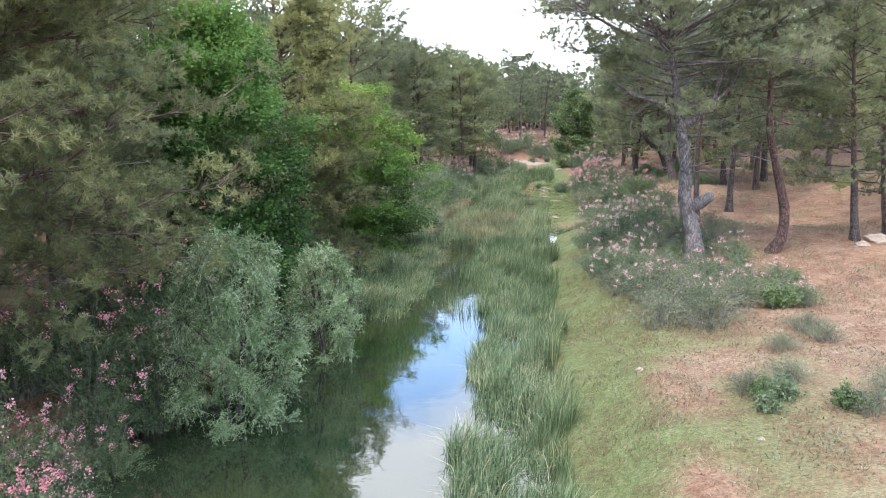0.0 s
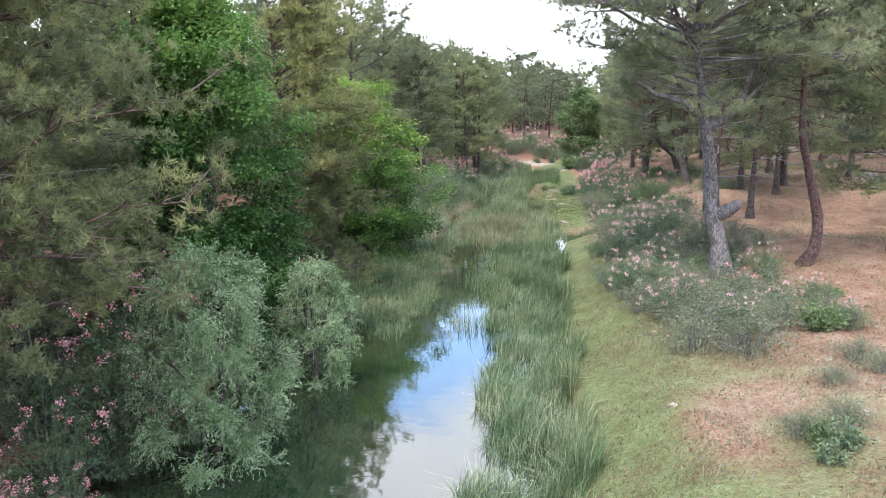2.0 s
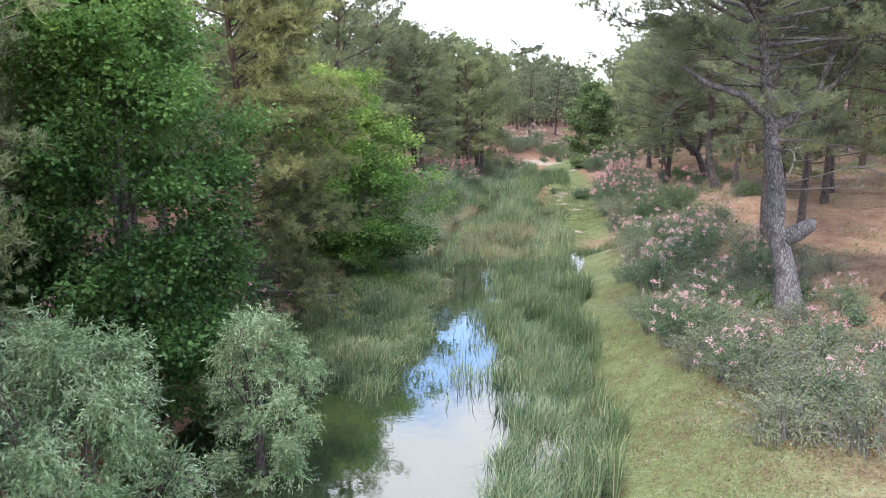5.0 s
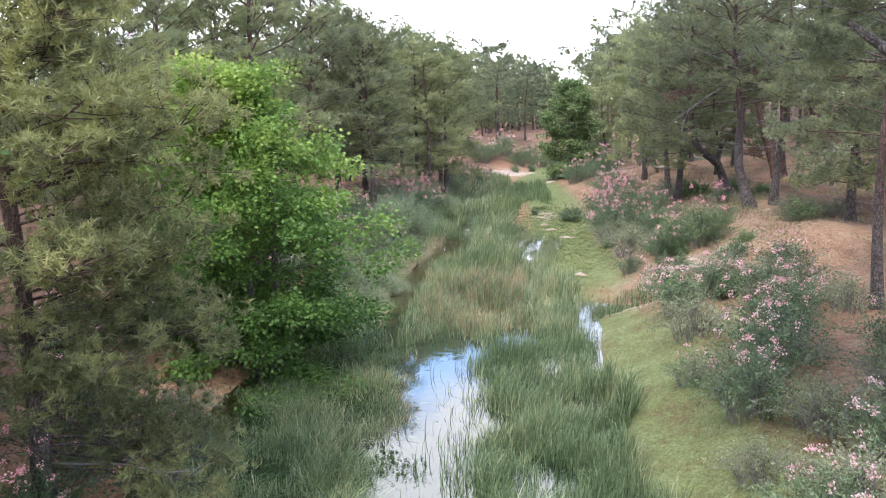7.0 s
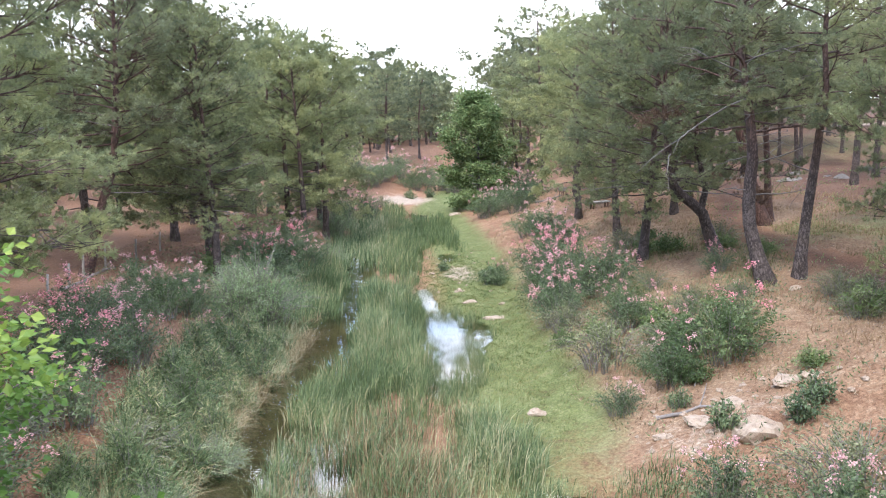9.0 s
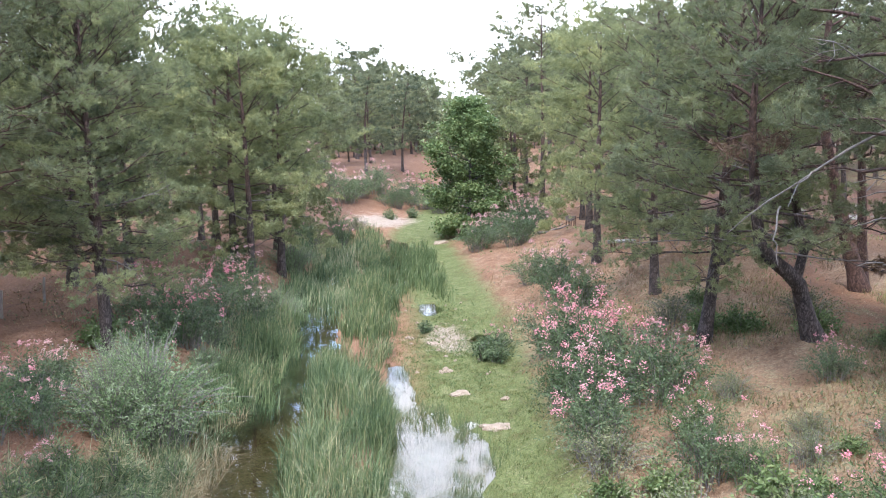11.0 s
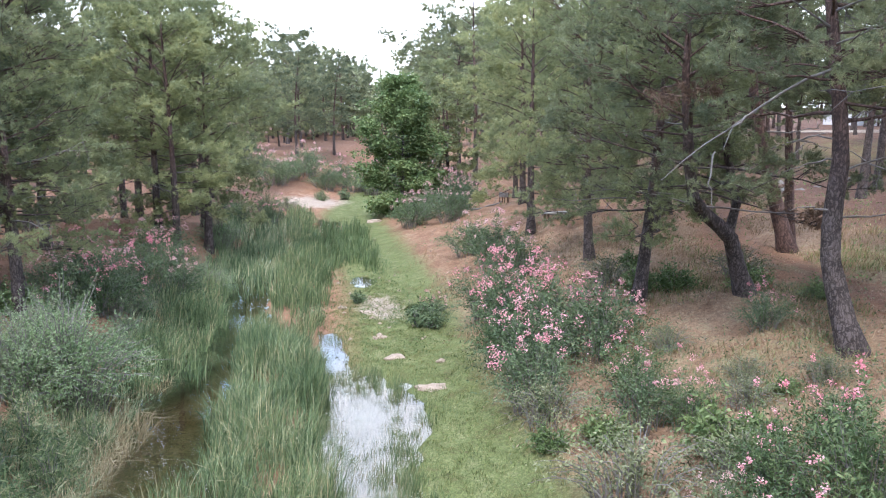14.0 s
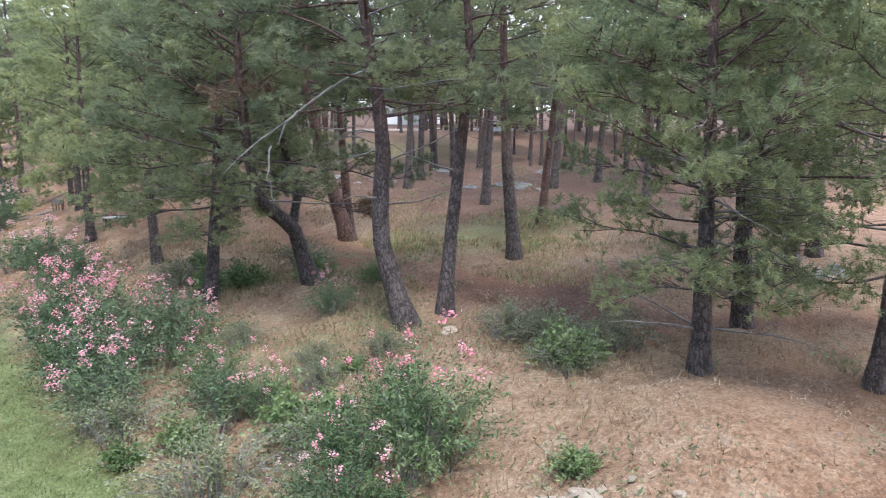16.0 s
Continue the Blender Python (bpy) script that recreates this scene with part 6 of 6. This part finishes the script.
def car():
    e = base("parked_car", "silver sedan parked beyond the pines", "car")
    prof = [(-2.2, 0.35), (-2.25, 0.75), (-1.9, 0.92), (-1.35, 0.98), (-0.75, 1.40), (0.45, 1.43), (1.15, 0.98), (2.0, 0.85), (2.2, 0.6), (2.15, 0.35)]

    def hull(pts, half, name, mat, inset=0.0):
        bm = bmesh.new()
        rows = []
        for y in (-half, -half * 0.6, half * 0.6, half):
            rows.append([bm.verts.new((x, y, z - (0.06 if abs(y) == half and z > 0.9 else 0))) for x, z in pts])
        n = len(pts)
        for a, b in zip(rows, rows[1:]):
            for k in range(n):
                bm.faces.new((a[k], a[(k + 1) % n], b[(k + 1) % n], b[k]))
        bm.faces.new(rows[0][::-1]); bm.faces.new(rows[-1])
        bmesh.ops.recalc_face_normals(bm, faces=bm.faces)
        return solid(name, bm, mat, e)
    body = hull(prof, 0.86, "body", M_CAR)
    hull([(-1.25, 0.99), (-0.78, 1.34), (0.42, 1.37), (1.02, 0.99)], 0.875, "side_window", M_GLASS)
    for x in (-1.4, 1.4):
        for y in (-0.78, 0.78):
            w = tube(Geo(), [(x, y - 0.1, 0.32), (x, y - 0.099, 0.32), (x, y + 0.099, 0.32), (x, y + 0.1, 0.32)], [0.05, 0.32, 0.32, 0.05], 16)
            wheel = part("wheel", w, M_TYRE, e, smooth=True)
            part("rim", tube(Geo(), [(x, y - 0.115, 0.32), (x, y - 0.114, 0.32), (x, y + 0.114, 0.32), (x, y + 0.115, 0.32)], [0.02, 0.19, 0.19, 0.02], 12), M_CAR, wheel)
    for y in (-0.62, 0.62):
        solid("headlight", box_bm(0.06, 0.34, 0.12, (2.17, y, 0.68), 0.02), M_GLASS, e)
    return e


stand(car(), 75.5, 127.5, 152)

# house with a red roof, and a pale wall
M_PLASTER = surface("white_plaster", [(0.3, (0.66, 0.65, 0.62)), (0.7, (0.82, 0.81, 0.79))], 1.5, 20, 0.15)
M_TILE = surface("red_roof_tiles", [(0.3, (0.28, 0.06, 0.035)), (0.7, (0.48, 0.14, 0.08))], 3, 25, 0.5)
M_OCHRE = surface("pale_ochre_wall", [(0.3, (0.52, 0.42, 0.26)), (0.7, (0.70, 0.60, 0.42))], 1.2, 16, 0.2)


def house():
    e = base("house", "white two-storey house with a red tiled roof", "house")
    w, d, h = 11.0, 9.0, 7.4
    for x, y, sx, sy in ((0, -d / 2, w, 0.3), (0, d / 2, w, 0.3), (-w / 2 + 0.15, 0, 0.3, d - 0.3), (w / 2 - 0.15, 0, 0.3, d - 0.3)):
        solid("wall", box_bm(sx, sy, h + 0.6, (x, y, h / 2 - 0.3), 0), M_PLASTER, e)
    bm = bmesh.new()
    v = [bm.verts.new(p) for p in ((-w / 2 - 0.6, -d / 2 - 0.6, h), (w / 2 + 0.6, -d / 2 - 0.6, h), (w / 2 + 0.6, d / 2 + 0.6, h), (-w / 2 - 0.6, d / 2 + 0.6, h), (-2.2, 0, h + 2.6), (2.2, 0, h + 2.6))]
    for f in ((0, 1, 5, 4), (1, 2, 5), (2, 3, 4, 5), (3, 0, 4), (3, 2, 1, 0)):
        bm.faces.new([v[k] for k in f])
    roof = solid("roof", bm, M_TILE, e, "red hipped tile roof")
    solid("chimney", box_bm(0.6, 0.6, 1.6, (2.8, 1.2, h + 2.0), 0.02), M_PLASTER, roof)
    for z in (1.9, 5.2):
        for x in (-3.4, 0.0, 3.4):
            win = solid("window", box_bm(1.3, 0.1, 1.5, (x, -d / 2 - 0.16, z), 0.01), M_WOOD, e)
            solid("pane", box_bm(1.1, 0.04, 1.3, (x, -d / 2 - 0.215, z), 0), M_GLASS, win)
    solid("door", box_bm(1.1, 0.1, 2.1, (-1.7, -d / 2 - 0.16, 1.05), 0.01), M_BROWNWOOD, e)
    return e


stand(house(), 101, 183, 28)


def boundary_wall(x, y, length, tall, turn):
    e = base("boundary_wall", "long pale ochre garden wall with coping", "wall")
    solid("panel", box_bm(length, 0.3, tall + 1.0, (0, 0, tall / 2 - 0.5), 0.02), M_OCHRE, e)
    solid("coping", box_bm(length + 0.1, 0.42, 0.12, (0, 0, tall + 0.062), 0.02), M_CONCRETE, e)
    return stand(e, x, y, turn)


boundary_wall(113, 190, 26, 2.6, 30)
boundary_wall(128, 140, 20, 2.4, 48)
